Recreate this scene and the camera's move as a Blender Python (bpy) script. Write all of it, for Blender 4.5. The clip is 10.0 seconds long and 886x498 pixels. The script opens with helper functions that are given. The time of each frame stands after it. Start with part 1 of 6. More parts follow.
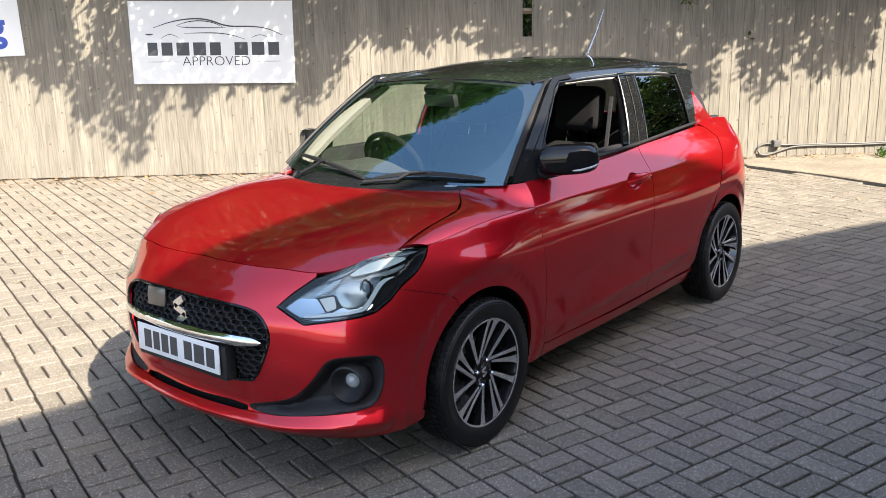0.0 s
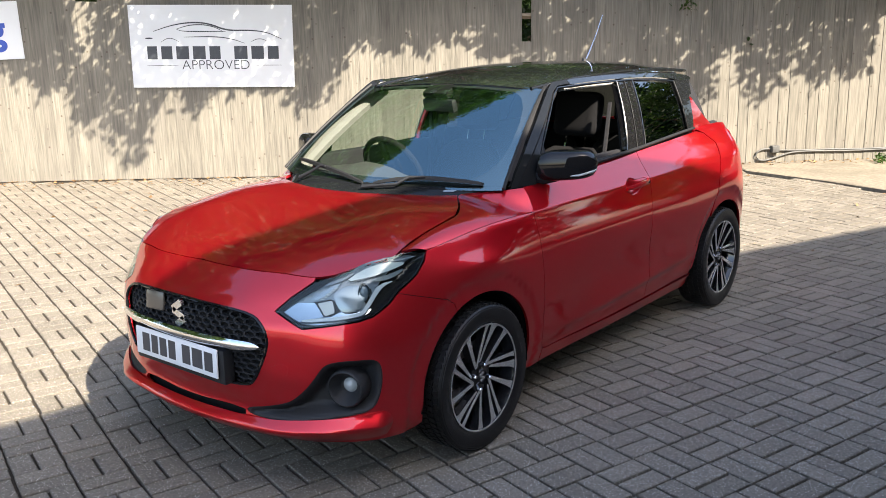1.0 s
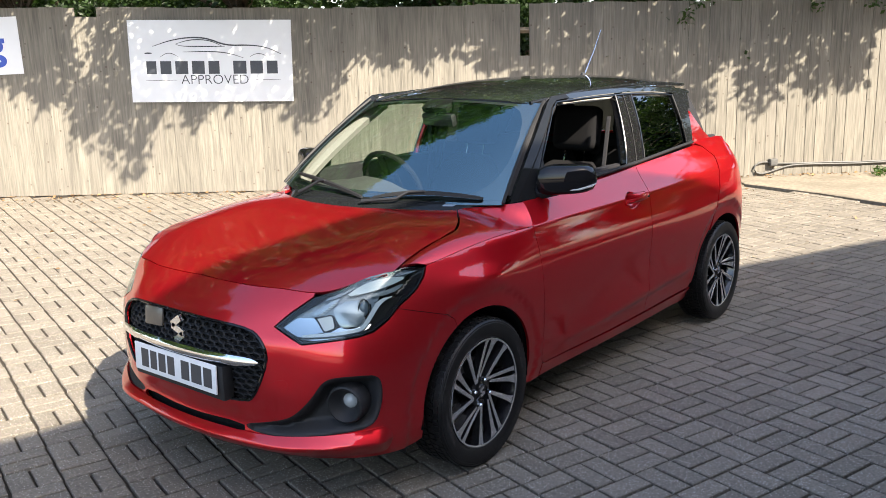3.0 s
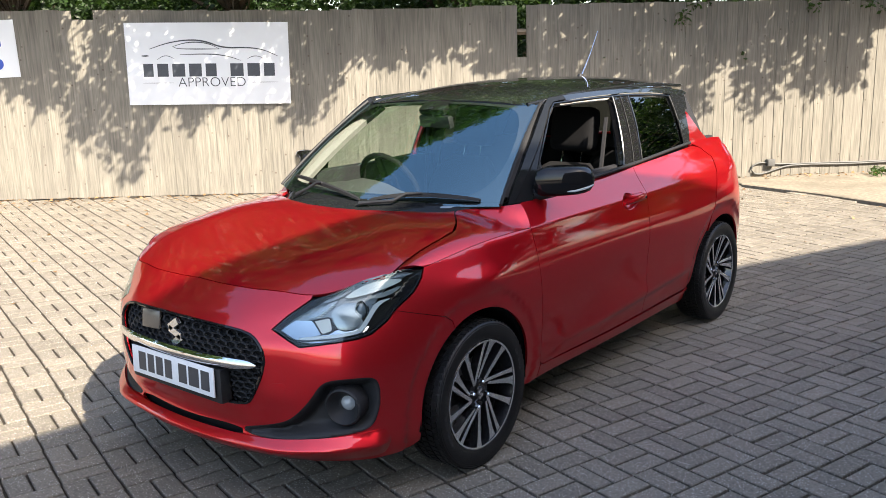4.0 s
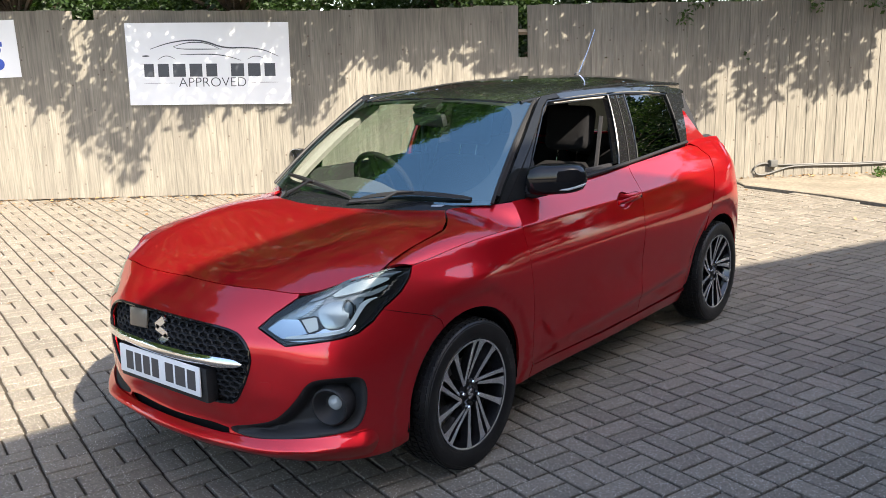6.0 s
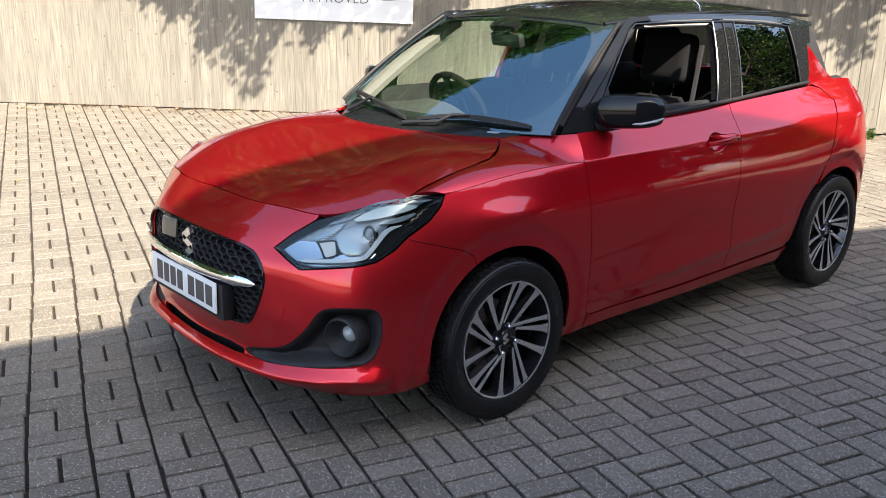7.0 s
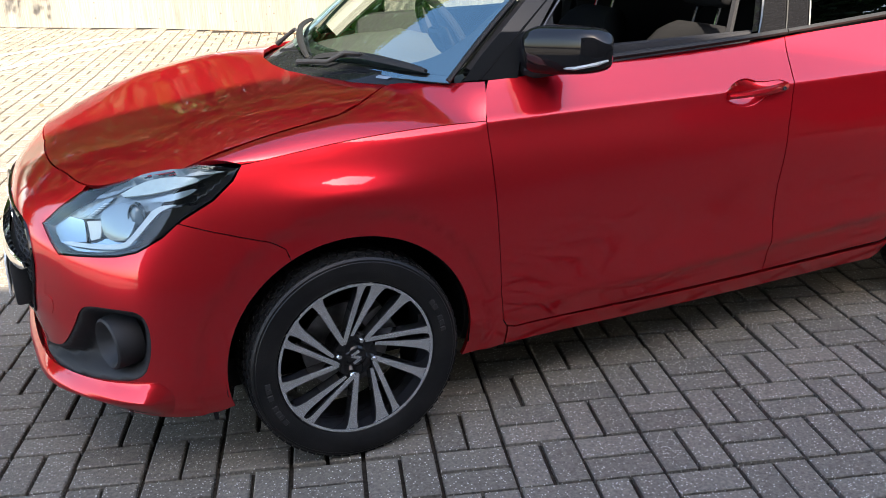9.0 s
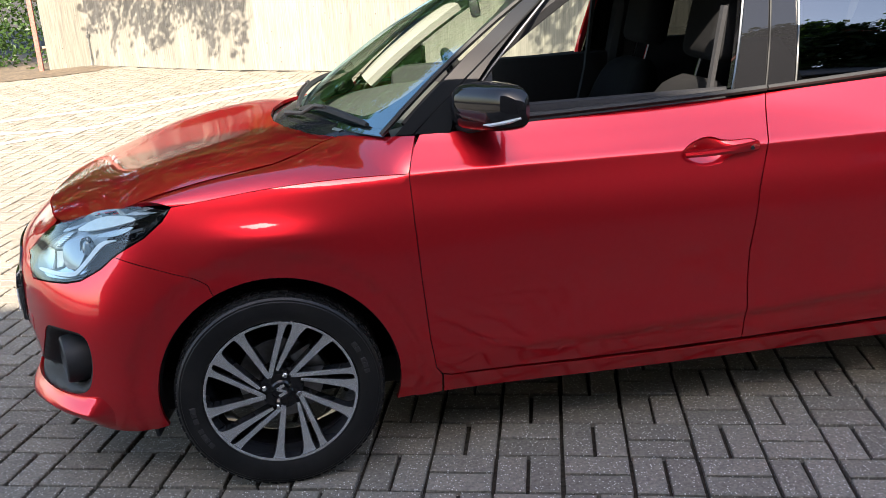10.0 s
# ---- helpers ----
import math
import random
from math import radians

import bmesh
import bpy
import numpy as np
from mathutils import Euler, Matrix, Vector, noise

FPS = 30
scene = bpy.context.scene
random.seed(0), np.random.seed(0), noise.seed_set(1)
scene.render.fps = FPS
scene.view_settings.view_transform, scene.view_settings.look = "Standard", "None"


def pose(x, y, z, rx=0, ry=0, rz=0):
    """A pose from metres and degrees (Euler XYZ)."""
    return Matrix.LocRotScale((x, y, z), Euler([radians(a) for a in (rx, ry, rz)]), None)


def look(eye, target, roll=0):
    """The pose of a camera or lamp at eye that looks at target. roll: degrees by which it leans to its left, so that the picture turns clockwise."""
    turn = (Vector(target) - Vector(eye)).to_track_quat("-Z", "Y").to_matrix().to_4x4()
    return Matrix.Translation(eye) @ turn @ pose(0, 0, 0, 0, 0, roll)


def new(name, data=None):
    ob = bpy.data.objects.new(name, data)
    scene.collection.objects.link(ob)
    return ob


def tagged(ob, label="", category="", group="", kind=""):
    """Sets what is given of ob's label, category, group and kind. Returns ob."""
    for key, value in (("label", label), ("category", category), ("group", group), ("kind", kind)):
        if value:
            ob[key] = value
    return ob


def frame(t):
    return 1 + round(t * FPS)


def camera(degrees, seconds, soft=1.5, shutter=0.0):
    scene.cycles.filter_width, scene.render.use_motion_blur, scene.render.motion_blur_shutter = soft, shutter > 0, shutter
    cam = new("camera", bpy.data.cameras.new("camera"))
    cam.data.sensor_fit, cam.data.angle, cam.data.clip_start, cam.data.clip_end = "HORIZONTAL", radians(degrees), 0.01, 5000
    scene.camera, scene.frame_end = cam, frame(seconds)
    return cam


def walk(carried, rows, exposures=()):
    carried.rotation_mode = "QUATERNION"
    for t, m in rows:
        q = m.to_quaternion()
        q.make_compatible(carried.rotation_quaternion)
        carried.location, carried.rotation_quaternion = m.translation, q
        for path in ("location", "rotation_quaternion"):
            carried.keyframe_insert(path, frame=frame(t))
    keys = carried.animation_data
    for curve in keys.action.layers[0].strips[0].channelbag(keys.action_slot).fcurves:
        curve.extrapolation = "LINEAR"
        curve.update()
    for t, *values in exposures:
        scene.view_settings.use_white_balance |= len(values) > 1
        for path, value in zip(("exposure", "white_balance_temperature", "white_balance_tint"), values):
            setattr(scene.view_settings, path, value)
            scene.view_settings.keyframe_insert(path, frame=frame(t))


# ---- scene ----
from mathutils import geometry
cam = camera(53.4, 10.0, soft=.45)
PATH = [
    (0, (2.679, 2.802, 1.614), (1.172, 1.571, 1.15), -1.6),
    (0.5, (2.678, 2.803, 1.61), (1.168, 1.574, 1.153), -1.5),
    (1, (2.682, 2.808, 1.618), (1.172, 1.578, 1.163), -1.4),
    (1.5, (2.685, 2.803, 1.62), (1.169, 1.572, 1.186), -1.4),
    (2, (2.686, 2.804, 1.621), (1.17, 1.57, 1.194), -1.3),
    (2.5, (2.683, 2.801, 1.622), (1.168, 1.568, 1.196), -1.4),
    (4, (2.675, 2.799, 1.622), (1.154, 1.571, 1.2), -1.7),
    (4.5, (2.677, 2.8, 1.619), (1.155, 1.571, 1.203), -1.7),
    (5, (2.68, 2.805, 1.619), (1.157, 1.577, 1.206), -1.8),
    (6.3, (2.533, 2.841, 1.581), (1.027, 1.593, 1.16), -1.4),
    (6.5, (2.425, 2.852, 1.547), (0.943, 1.583, 1.11), 0.6),
    (7, (2.152, 2.913, 1.522), (0.887, 1.469, 0.961), 0.7),
    (7.5, (1.816, 2.811, 1.492), (0.605, 1.34, 0.885), -0.1),
    (8, (1.451, 2.78, 1.466), (0.398, 1.211, 0.812), -1.8),
    (8.5, (1.032, 2.851, 1.44), (0.2, 1.173, 0.74), -2.8),
    (9, (0.642, 2.889, 1.441), (-0.108, 1.178, 0.728), -1.6),
    (9.5, (0.281, 3.004, 1.45), (-0.205, 1.19, 0.763), -2.8),
    (10, (-0.115, 3.195, 1.466), (-0.419, 1.316, 0.852), -3.2),
]
walk(cam, [(t, look(eye, target, roll)) for t, eye, target, roll in PATH], exposures=[(0, 2.05, 6650, 12), (5.2, 2.05, 6650, 12), (6.5, 2.03, 6650, 12), (7.5, 2.05, 6650, 12), (8.5, 2.25, 6650, 12), (9, 2.50, 6650, 12), (9.5, 2.66, 6650, 12), (10, 2.38, 6650, 12)])

# ---- light ----
SUN_SLOPE = Vector((.24, 1.13, 1.0))        # towards the sun, for one metre of height
sun_data = bpy.data.lights.new("sun", "SUN")
sun_data.energy, sun_data.angle, sun_data.color = 4.6, radians(.6), (1.0, .91, .76)
sun = new("sun", sun_data)
sun.matrix_world = look(SUN_SLOPE * 20, (0, 0, 0))
world = bpy.data.worlds.new("sky")
scene.world, world.use_nodes = world, True
sky = world.node_tree.nodes.new("ShaderNodeTexSky")
sky.sky_type, sky.sun_disc = "NISHITA", False
sky.sun_elevation, sky.sun_rotation = math.atan(1 / math.hypot(.24, 1.13)), math.atan2(.24, 1.13)
sky.air_density, sky.dust_density, sky.ozone_density = 1.0, 2.0, 1.0
world.node_tree.links.new(sky.outputs[0], world.node_tree.nodes["Background"].inputs[0])
world.node_tree.nodes["Background"].inputs[1].default_value = .15


# ---- materials ----
def material(name, colour, rough=.6, metal=0.0, coat=0.0, coat_rough=.03, spread=0.0, grain=0.0, grain_scale=60.0, stretch=(1, 1, 1), stain=0.0, stain_scale=1.5,
             stain_colour=None, bump=0.0, bump_scale=200.0, by="", spec=.5, speck=0.0, speck_colour=(.7, .68, .62), speck_scale=260.0, clear=0.0, coat_ior=1.5, speck_size=.3, speck_share=.28, stain_local=False, peel=0.0, edge=(1, 1, 1)):
    """A procedural surface: base colour, spread from piece to piece, grain, stains, specks and fine relief."""
    mat = bpy.data.materials.new(name)
    mat.use_nodes = True
    t = mat.node_tree
    n, l, p = t.nodes, t.links, t.nodes["Principled BSDF"]
    p.inputs["Roughness"].default_value, p.inputs["Metallic"].default_value = rough, metal
    p.inputs["Coat Weight"].default_value, p.inputs["Coat Roughness"].default_value = coat, coat_rough
    p.inputs["Specular IOR Level"].default_value = spec
    p.inputs["Coat IOR"].default_value, p.inputs["Specular Tint"].default_value = coat_ior, (*edge, 1)
    p.inputs["Transmission Weight"].default_value = clear
    co = n.new("ShaderNodeTexCoord")
    mp = n.new("ShaderNodeMapping")
    mp.inputs["Scale"].default_value = stretch
    l.new(co.outputs["Object"], mp.inputs[0])
    vec, free, rnd = mp.outputs[0], co.outputs["Object"], None
    if by:
        src = n.new("ShaderNodeNewGeometry" if by == "island" else "ShaderNodeObjectInfo")
        rnd = src.outputs["Random Per Island" if by == "island" else "Random"]
        off = n.new("ShaderNodeVectorMath")
        off.operation = "MULTIPLY_ADD"
        l.new(rnd, off.inputs[0])
        off.inputs[1].default_value = (37, 91, 53)
        l.new(vec, off.inputs[2])
        vec = off.outputs[0]
        off2 = n.new("ShaderNodeVectorMath")
        off2.operation = "MULTIPLY_ADD"
        l.new(rnd, off2.inputs[0])
        off2.inputs[1].default_value = (61, 23, 47)
        l.new(co.outputs["Object"], off2.inputs[2])
        free = off2.outputs[0]
    value = n.new("ShaderNodeValue")
    value.outputs[0].default_value = 1.0
    out = value.outputs[0]

    def times(sock, amount):
        """Scale the brightness by 1 - amount .. 1 + amount as sock goes from 0 to 1."""
        nonlocal out
        r = n.new("ShaderNodeMapRange")
        r.inputs["To Min"].default_value, r.inputs["To Max"].default_value = 1 - amount, 1 + amount
        l.new(sock, r.inputs[0])
        m = n.new("ShaderNodeMath")
        m.operation = "MULTIPLY"
        l.new(out, m.inputs[0]), l.new(r.outputs[0], m.inputs[1])
        out = m.outputs[0]

    def noisy(scale, detail=4.0):
        t = n.new("ShaderNodeTexNoise")
        t.inputs["Scale"].default_value, t.inputs["Detail"].default_value = scale, detail
        l.new(vec, t.inputs["Vector"])
        return t.outputs[0]
    if rnd is not None and spread:
        times(rnd, spread)
    if grain:
        r = n.new("ShaderNodeMapRange")
        r.inputs["From Min"].default_value, r.inputs["From Max"].default_value = .3, .7
        l.new(noisy(grain_scale), r.inputs[0])
        times(r.outputs[0], grain)
    mul = n.new("ShaderNodeVectorMath")
    mul.operation = "SCALE"
    mul.inputs[0].default_value = colour
    l.new(out, mul.inputs["Scale"])
    col = mul.outputs[0]
    if stain:
        t2 = n.new("ShaderNodeTexNoise")
        t2.inputs["Scale"].default_value, t2.inputs["Detail"].default_value = stain_scale, 5.0
        l.new(free if stain_local else co.outputs["Object"], t2.inputs["Vector"])
        r = n.new("ShaderNodeMapRange")
        r.inputs["From Min"].default_value, r.inputs["From Max"].default_value, r.inputs["To Max"].default_value = .45, .68, stain
        l.new(t2.outputs[0], r.inputs[0])
        mx = n.new("ShaderNodeMix")
        mx.data_type = "RGBA"
        l.new(r.outputs[0], mx.inputs[0]), l.new(col, mx.inputs[6])
        mx.inputs[7].default_value = (*(stain_colour or [c * .5 for c in colour]), 1)
        col = mx.outputs[2]
    if speck:
        v = n.new("ShaderNodeTexVoronoi")
        v.inputs["Scale"].default_value = speck_scale
        l.new(free, v.inputs["Vector"])
        r = n.new("ShaderNodeMapRange")
        r.inputs["From Min"].default_value, r.inputs["From Max"].default_value, r.inputs["To Min"].default_value, r.inputs["To Max"].default_value = speck_size * .4, speck_size, speck, 0
        l.new(v.outputs["Distance"], r.inputs[0])
        sel = n.new("ShaderNodeMath")
        sel.operation = "GREATER_THAN"
        sep = n.new("ShaderNodeSeparateColor")
        l.new(v.outputs["Color"], sep.inputs[0]), l.new(sep.outputs[0], sel.inputs[0])
        sel.inputs[1].default_value = 1 - speck_share
        m = n.new("ShaderNodeMath")
        m.operation = "MULTIPLY"
        l.new(r.outputs[0], m.inputs[0]), l.new(sel.outputs[0], m.inputs[1])
        mx = n.new("ShaderNodeMix")
        mx.data_type = "RGBA"
        l.new(m.outputs[0], mx.inputs[0]), l.new(col, mx.inputs[6])
        mx.inputs[7].default_value = (*speck_colour, 1)
        col = mx.outputs[2]
    l.new(col, p.inputs["Base Color"])
    if bump:
        b = n.new("ShaderNodeBump")
        b.inputs["Strength"].default_value, b.inputs["Distance"].default_value = bump, .003
        l.new(noisy(bump_scale, 3.0), b.inputs["Height"])
        l.new(b.outputs[0], p.inputs["Normal"])
    if peel:
        b = n.new("ShaderNodeBump")
        b.inputs["Strength"].default_value, b.inputs["Distance"].default_value = 1.0, peel
        l.new(noisy(55, 2.0), b.inputs["Height"])
        l.new(b.outputs[0], p.inputs["Coat Normal"])
    return mat


def glass(name, tint, rough=0.0, least=.07, sheen=(.8, .8, .8)):
    """A thin pane: tinted see-through, with a mirror image by Fresnel."""
    mat = bpy.data.materials.new(name)
    mat.use_nodes = True
    t = mat.node_tree
    n, l = t.nodes, t.links
    n.remove(n["Principled BSDF"])
    clear, shine, mix, face, power, scale = (n.new("ShaderNode" + k) for k in ("BsdfTransparent", "BsdfGlossy", "MixShader", "LayerWeight", "Math", "MapRange"))
    clear.inputs[0].default_value = (*tint, 1)
    shine.inputs["Roughness"].default_value = rough
    shine.inputs["Color"].default_value = (*sheen, 1)
    face.inputs[0].default_value, power.operation, power.inputs[1].default_value = .5, "POWER", 4.0
    scale.inputs["To Min"].default_value, scale.inputs["To Max"].default_value = least, 1.0
    l.new(face.outputs["Facing"], power.inputs[0]), l.new(power.outputs[0], scale.inputs[0])
    l.new(scale.outputs[0], mix.inputs[0]), l.new(clear.outputs[0], mix.inputs[1]), l.new(shine.outputs[0], mix.inputs[2])
    l.new(mix.outputs[0], n["Material Output"].inputs[0])
    return mat


def leafy(name, colour, spread=.35):
    mat = material(name, colour, .45, spread=spread, by="island", spec=.4)
    t = mat.node_tree
    p = t.nodes["Principled BSDF"]
    tr, mix = t.nodes.new("ShaderNodeBsdfTranslucent"), t.nodes.new("ShaderNodeMixShader")
    tr.inputs[0].default_value = (colour[0] * 1.6, colour[1] * 1.7, colour[2] * .8, 1)
    mix.inputs[0].default_value = .42
    t.links.new(p.outputs[0], mix.inputs[1]), t.links.new(tr.outputs[0], mix.inputs[2])
    t.links.new(mix.outputs[0], t.nodes["Material Output"].inputs[0])
    return mat


M = dict(
    block=material("block_paving", (0.1529, 0.1357, 0.11), .9, spec=.25, spread=.13, grain=.30, grain_scale=110, by="object", stain=.25, stain_scale=.9, bump=.9, bump_scale=260, speck=.85, speck_scale=150, speck_share=.26, speck_size=.40),
    blocks=material("block_paving_field", (0.1529, 0.1357, 0.11), .9, spec=.25, spread=.13, grain=.30, grain_scale=110, by="island", stain=.25, stain_scale=.9, bump=.9, bump_scale=260, speck=.85, speck_scale=150, speck_share=.26, speck_size=.40),
    joint=material("joint_sand", (.041, .035, .028), .95, spec=.1, grain=.4, grain_scale=80, stain=.4, stain_scale=2, bump=.6),
    concrete=material("concrete", (.19, .165, .125), .9, grain=.25, grain_scale=25, stain=.6, stain_scale=2.2, bump=.4),
    soil=material("soil", (0.078, 0.0562, 0.0351), .95, grain=.5, grain_scale=14, stain=.6, stain_scale=3, bump=1.0, bump_scale=60),
    line=material("worn_line_paint", (.62, .61, .58), .8, grain=.2, grain_scale=40, stain=.4, stain_scale=7, stain_colour=(.25, .22, .19)),
    board=material("weathered_board", (.155, .1435, .118), .8, spread=.12, grain=.30, grain_scale=7, stretch=(9, 9, .45), by="object", stain=.45, stain_scale=1.6, stain_colour=(0.1443, 0.1326, 0.1131), stain_local=True, bump=.5, bump_scale=40, speck=.8, speck_colour=(.07, .05, .035), speck_scale=8.5, speck_size=.13, speck_share=.75),
    rail=material("fence_rail", (0.2184, 0.1716, 0.117), .85, grain=.3, grain_scale=8, stretch=(1, 1, 6), bump=.4),
    knot=material("knot", (.13, .09, .055), .8, grain=.2),
    sign=material("sign_panel", (.66, .68, .70), .35, grain=.03, grain_scale=6, stain=.08, stain_scale=3),
    ink=material("sign_ink", (.035, .04, .05), .45, grain=.1),
    blue=material("sign_blue", (.02, .06, .35), .45, grain=.05),
    leaf=leafy("leaf", (0.0351, 0.0686, 0.0156)),
    leaf_dark=leafy("leaf_dark", (0.0234, 0.0468, 0.014)),
    bark=material("bark", (.11, .08, .055), .9, grain=.4, grain_scale=9, stretch=(3, 3, .6), bump=1.0, bump_scale=30),
    brickwork=material("buff_render", (0.1716, 0.1443, 0.117), .85, grain=.25, grain_scale=12, stain=.3, bump=.4),
    slate=material("roof_slate", (.10, .095, .10), .7, grain=.25, grain_scale=10, stain=.3),
    cable=material("grey_cable", (.075, .075, .072), .6, grain=.1),
    post_red=material("rusty_red_post", (.25, .09, .07), .8, grain=.3, grain_scale=30, stain=.4),
    red=material("red_pearl_paint", (.585, .014, .023), .34, metal=.83, spec=0.0, coat=1.0, coat_rough=.010, coat_ior=1.56, peel=.00013, edge=(.62, .10, .14), grain=.05, grain_scale=900, stain=.03, stain_scale=4),
    roof_black=material("black_roof_paint", (.010, .011, .012), .2, spec=.1, coat=1.0, coat_rough=.02, grain=.05, grain_scale=700),
    gloss=material("gloss_black", (.008, .008, .009), .12, spec=0.0, coat=1.0, coat_rough=.01, coat_ior=1.38, grain=.05),
    rim_black=material("wheel_black_gloss", (.012, .013, .015), .15, spec=0.0, coat=1.0, coat_rough=.03, coat_ior=1.65, grain=.05),
    pillar=material("satin_black_pillar", (.010, .011, .012), .22, spec=0.0, coat=.48, coat_rough=.03, coat_ior=1.42, grain=.05),
    plastic=material("dark_grey_plastic", (.016, .017, .019), .55, spec=.3, grain=.12, grain_scale=300, bump=.25, bump_scale=900),
    rubber=material("tyre_rubber", (.0062, .0062, .0066), .42, spec=.3, grain=.2, grain_scale=60, stain=.3, stain_scale=8, stain_colour=(.022, .021, .02), bump=.3, bump_scale=400),
    rubber_mark=material("tyre_lettering", (.022, .022, .022), .5, spec=.3, grain=.2),
    seal=material("black_rubber_seal", (.012, .012, .012), .6, spec=.3, grain=.1),
    under=material("black_underbody", (.008, .008, .008), .9, spec=.1, grain=.2),
    chrome=material("chrome", (.82, .83, .85), .06, metal=1.0, grain=.03),
    dull_chrome=material("satin_trim", (.11, .113, .117), .30, metal=1.0, grain=.05),
    alloy=material("machined_alloy", (.66, .67, .68), .24, metal=.85, grain=.08, grain_scale=200),
    steel=material("brake_steel", (.30, .29, .28), .4, metal=1.0, grain=.2, grain_scale=60),
    sensor=material("grey_sensor_panel", (.08, .07, .06), .25, coat=.5, grain=.05),
    plate=material("number_plate_white", (.68, .70, .72), .35, grain=.03),
    lens=glass("lamp_cover", (.92, .98, .98), least=.04, sheen=(.7, .8, .8)),
    # sheen puts the deeper blue of the mirrored sky into the glass colour
    screen=glass("windscreen_glass", (.90, .98, .93), least=.25, sheen=(.46, .71, .78)),
    privacy=glass("privacy_glass", (.04, .045, .045), least=.16),
    clear=glass("side_glass", (.72, .78, .75)),
    lamp_silver=material("lamp_reflector", (.36, .40, .43), .16, metal=1.0, grain=.05),
    lamp_grey=material("lamp_grey_guide", (.20, .235, .255), .18, metal=.5, grain=.05, coat=.6),
    lamp_white=material("lamp_light_guide", (.36, .39, .40), .15, grain=.05, coat=.5),
    lamp_guide=material("lamp_upper_guide", (.32, .37, .36), .12, grain=.05, coat=.8),
    # blue-grey of the sky mirrored in the cover, put into the base colour
    lamp_sky=material("lamp_sky_tint", (.13, .165, .20), .16, grain=.08, coat=.6),
    lamp_amber=material("lamp_indicator", (.44, .43, .40), .18, grain=.05, grain_scale=250, coat=.5),
    lamp_eye=material("lamp_projector_lens", (.10, .13, .16), .05, grain=.05, coat=1.0),
    tail=material("tail_lamp_red", (.40, .01, .012), .1, coat=1.0, grain=.05),
    fabric=material("dark_seat_fabric", (.011, .011, .012), .95, spec=.1, grain=.3, grain_scale=400, bump=.4, bump_scale=900),
    # lighter copy of the dark fabric, for the sunlit patch on a seat
    fabric_lit=material("sunlit_seat_fabric", (.065, .062, .058), .95, spec=.1, grain=.3, grain_scale=400, bump=.4, bump_scale=900),
    trim=material("black_interior_trim", (.022, .022, .024), .7, spec=.2, grain=.15, grain_scale=200, bump=.3, bump_scale=600),
    dash=material("grey_dashboard", (.042, .044, .040), .8, spec=.3, grain=.15, grain_scale=200, bump=.3, bump_scale=600),
    litter=material("dry_leaf", (.20, .12, .055), .85, spread=.4, by="island"),
    lining=material("pale_headlining", (.26, .25, .23), .95, grain=.08, grain_scale=200),
)


# ---- building helpers ----
def link(name, verts, faces, mat, parent=None, label="", smooth=False, kind=""):
    """One mesh object, under a thing or a part where parent is given."""
    me = bpy.data.meshes.new(name)
    me.from_pydata([tuple(v) for v in verts], [], [tuple(f) for f in faces])
    if smooth:
        me.shade_smooth()
    me.materials.append(mat)
    me.update()
    ob = new(name, me)
    ob.parent = parent
    return tagged(ob, label, kind=kind)


def part(name, bm, mat, parent=None, label="", smooth=True, angle=35):
    """Links a bmesh as one mesh object, shaded smooth but for edges sharper than angle."""
    bmesh.ops.recalc_face_normals(bm, faces=bm.faces[:])
    if smooth:
        for f in bm.faces:
            f.smooth = True
        for e in bm.edges:
            e.smooth = len(e.link_faces) == 2 and e.calc_face_angle(0) < radians(angle)
    me = bpy.data.meshes.new(name)
    bm.to_mesh(me)
    bm.free()
    me.materials.append(mat)
    ob = new(name, me)
    ob.parent = parent
    return tagged(ob, label)


def thing(name, m, label, category, group="", kind=""):
    ob = new(name)
    ob.matrix_world = m
    ob.empty_display_size = .1
    return tagged(ob, label, category, group, kind)


def box(bm, size, m=Matrix(), bevel=.0, segments=2):
    """A box of that size round m's origin, with rounded edges."""
    made = bmesh.ops.create_cube(bm, size=1, matrix=m @ Matrix.Diagonal((*size, 1)))
    if bevel:
        edges = list({e for v in made["verts"] for e in v.link_edges})
        bmesh.ops.bevel(bm, geom=edges, offset=bevel, segments=segments, affect="EDGES", profile=.6)
    return bm


def tube(bm, pts, radius, sides=8, caps=True):
    """A round bar along pts; radius a number or one for each point."""
    pts = [Vector(p) for p in pts]
    radii = radius if isinstance(radius, (list, tuple)) else [radius] * len(pts)
    rings, up = [], Vector((0, 0, 1))
    for i, p in enumerate(pts):
        d = (pts[min(i + 1, len(pts) - 1)] - pts[max(i - 1, 0)]).normalized()
        a = d.cross(up if abs(d.dot(up)) < .95 else Vector((1, 0, 0))).normalized()
        b = d.cross(a)
        rings.append([bm.verts.new(p + (a * math.cos(k * math.tau / sides) + b * math.sin(k * math.tau / sides)) * radii[i]) for k in range(sides)])
    for r, s in zip(rings, rings[1:]):
        for k in range(sides):
            bm.faces.new((r[k], r[(k + 1) % sides], s[(k + 1) % sides], s[k]))
    if caps:
        bm.faces.new(rings[0][::-1]), bm.faces.new(rings[-1])
    return bm


def lathe(bm, profile, segments=64, m=Matrix(), closed=False):
    """Turns (radius, y) points round the y axis."""
    rings = []
    for k in range(segments):
        a = math.tau * k / segments
        rings.append([bm.verts.new(m @ Vector((r * math.cos(a), y, r * math.sin(a)))) for r, y in profile])
    n = len(profile)
    for k in range(segments):
        r, s = rings[k], rings[(k + 1) % segments]
        for i in range(n if closed else n - 1):
            bm.faces.new((r[i], r[(i + 1) % n], s[(i + 1) % n], s[i]))
    return bm


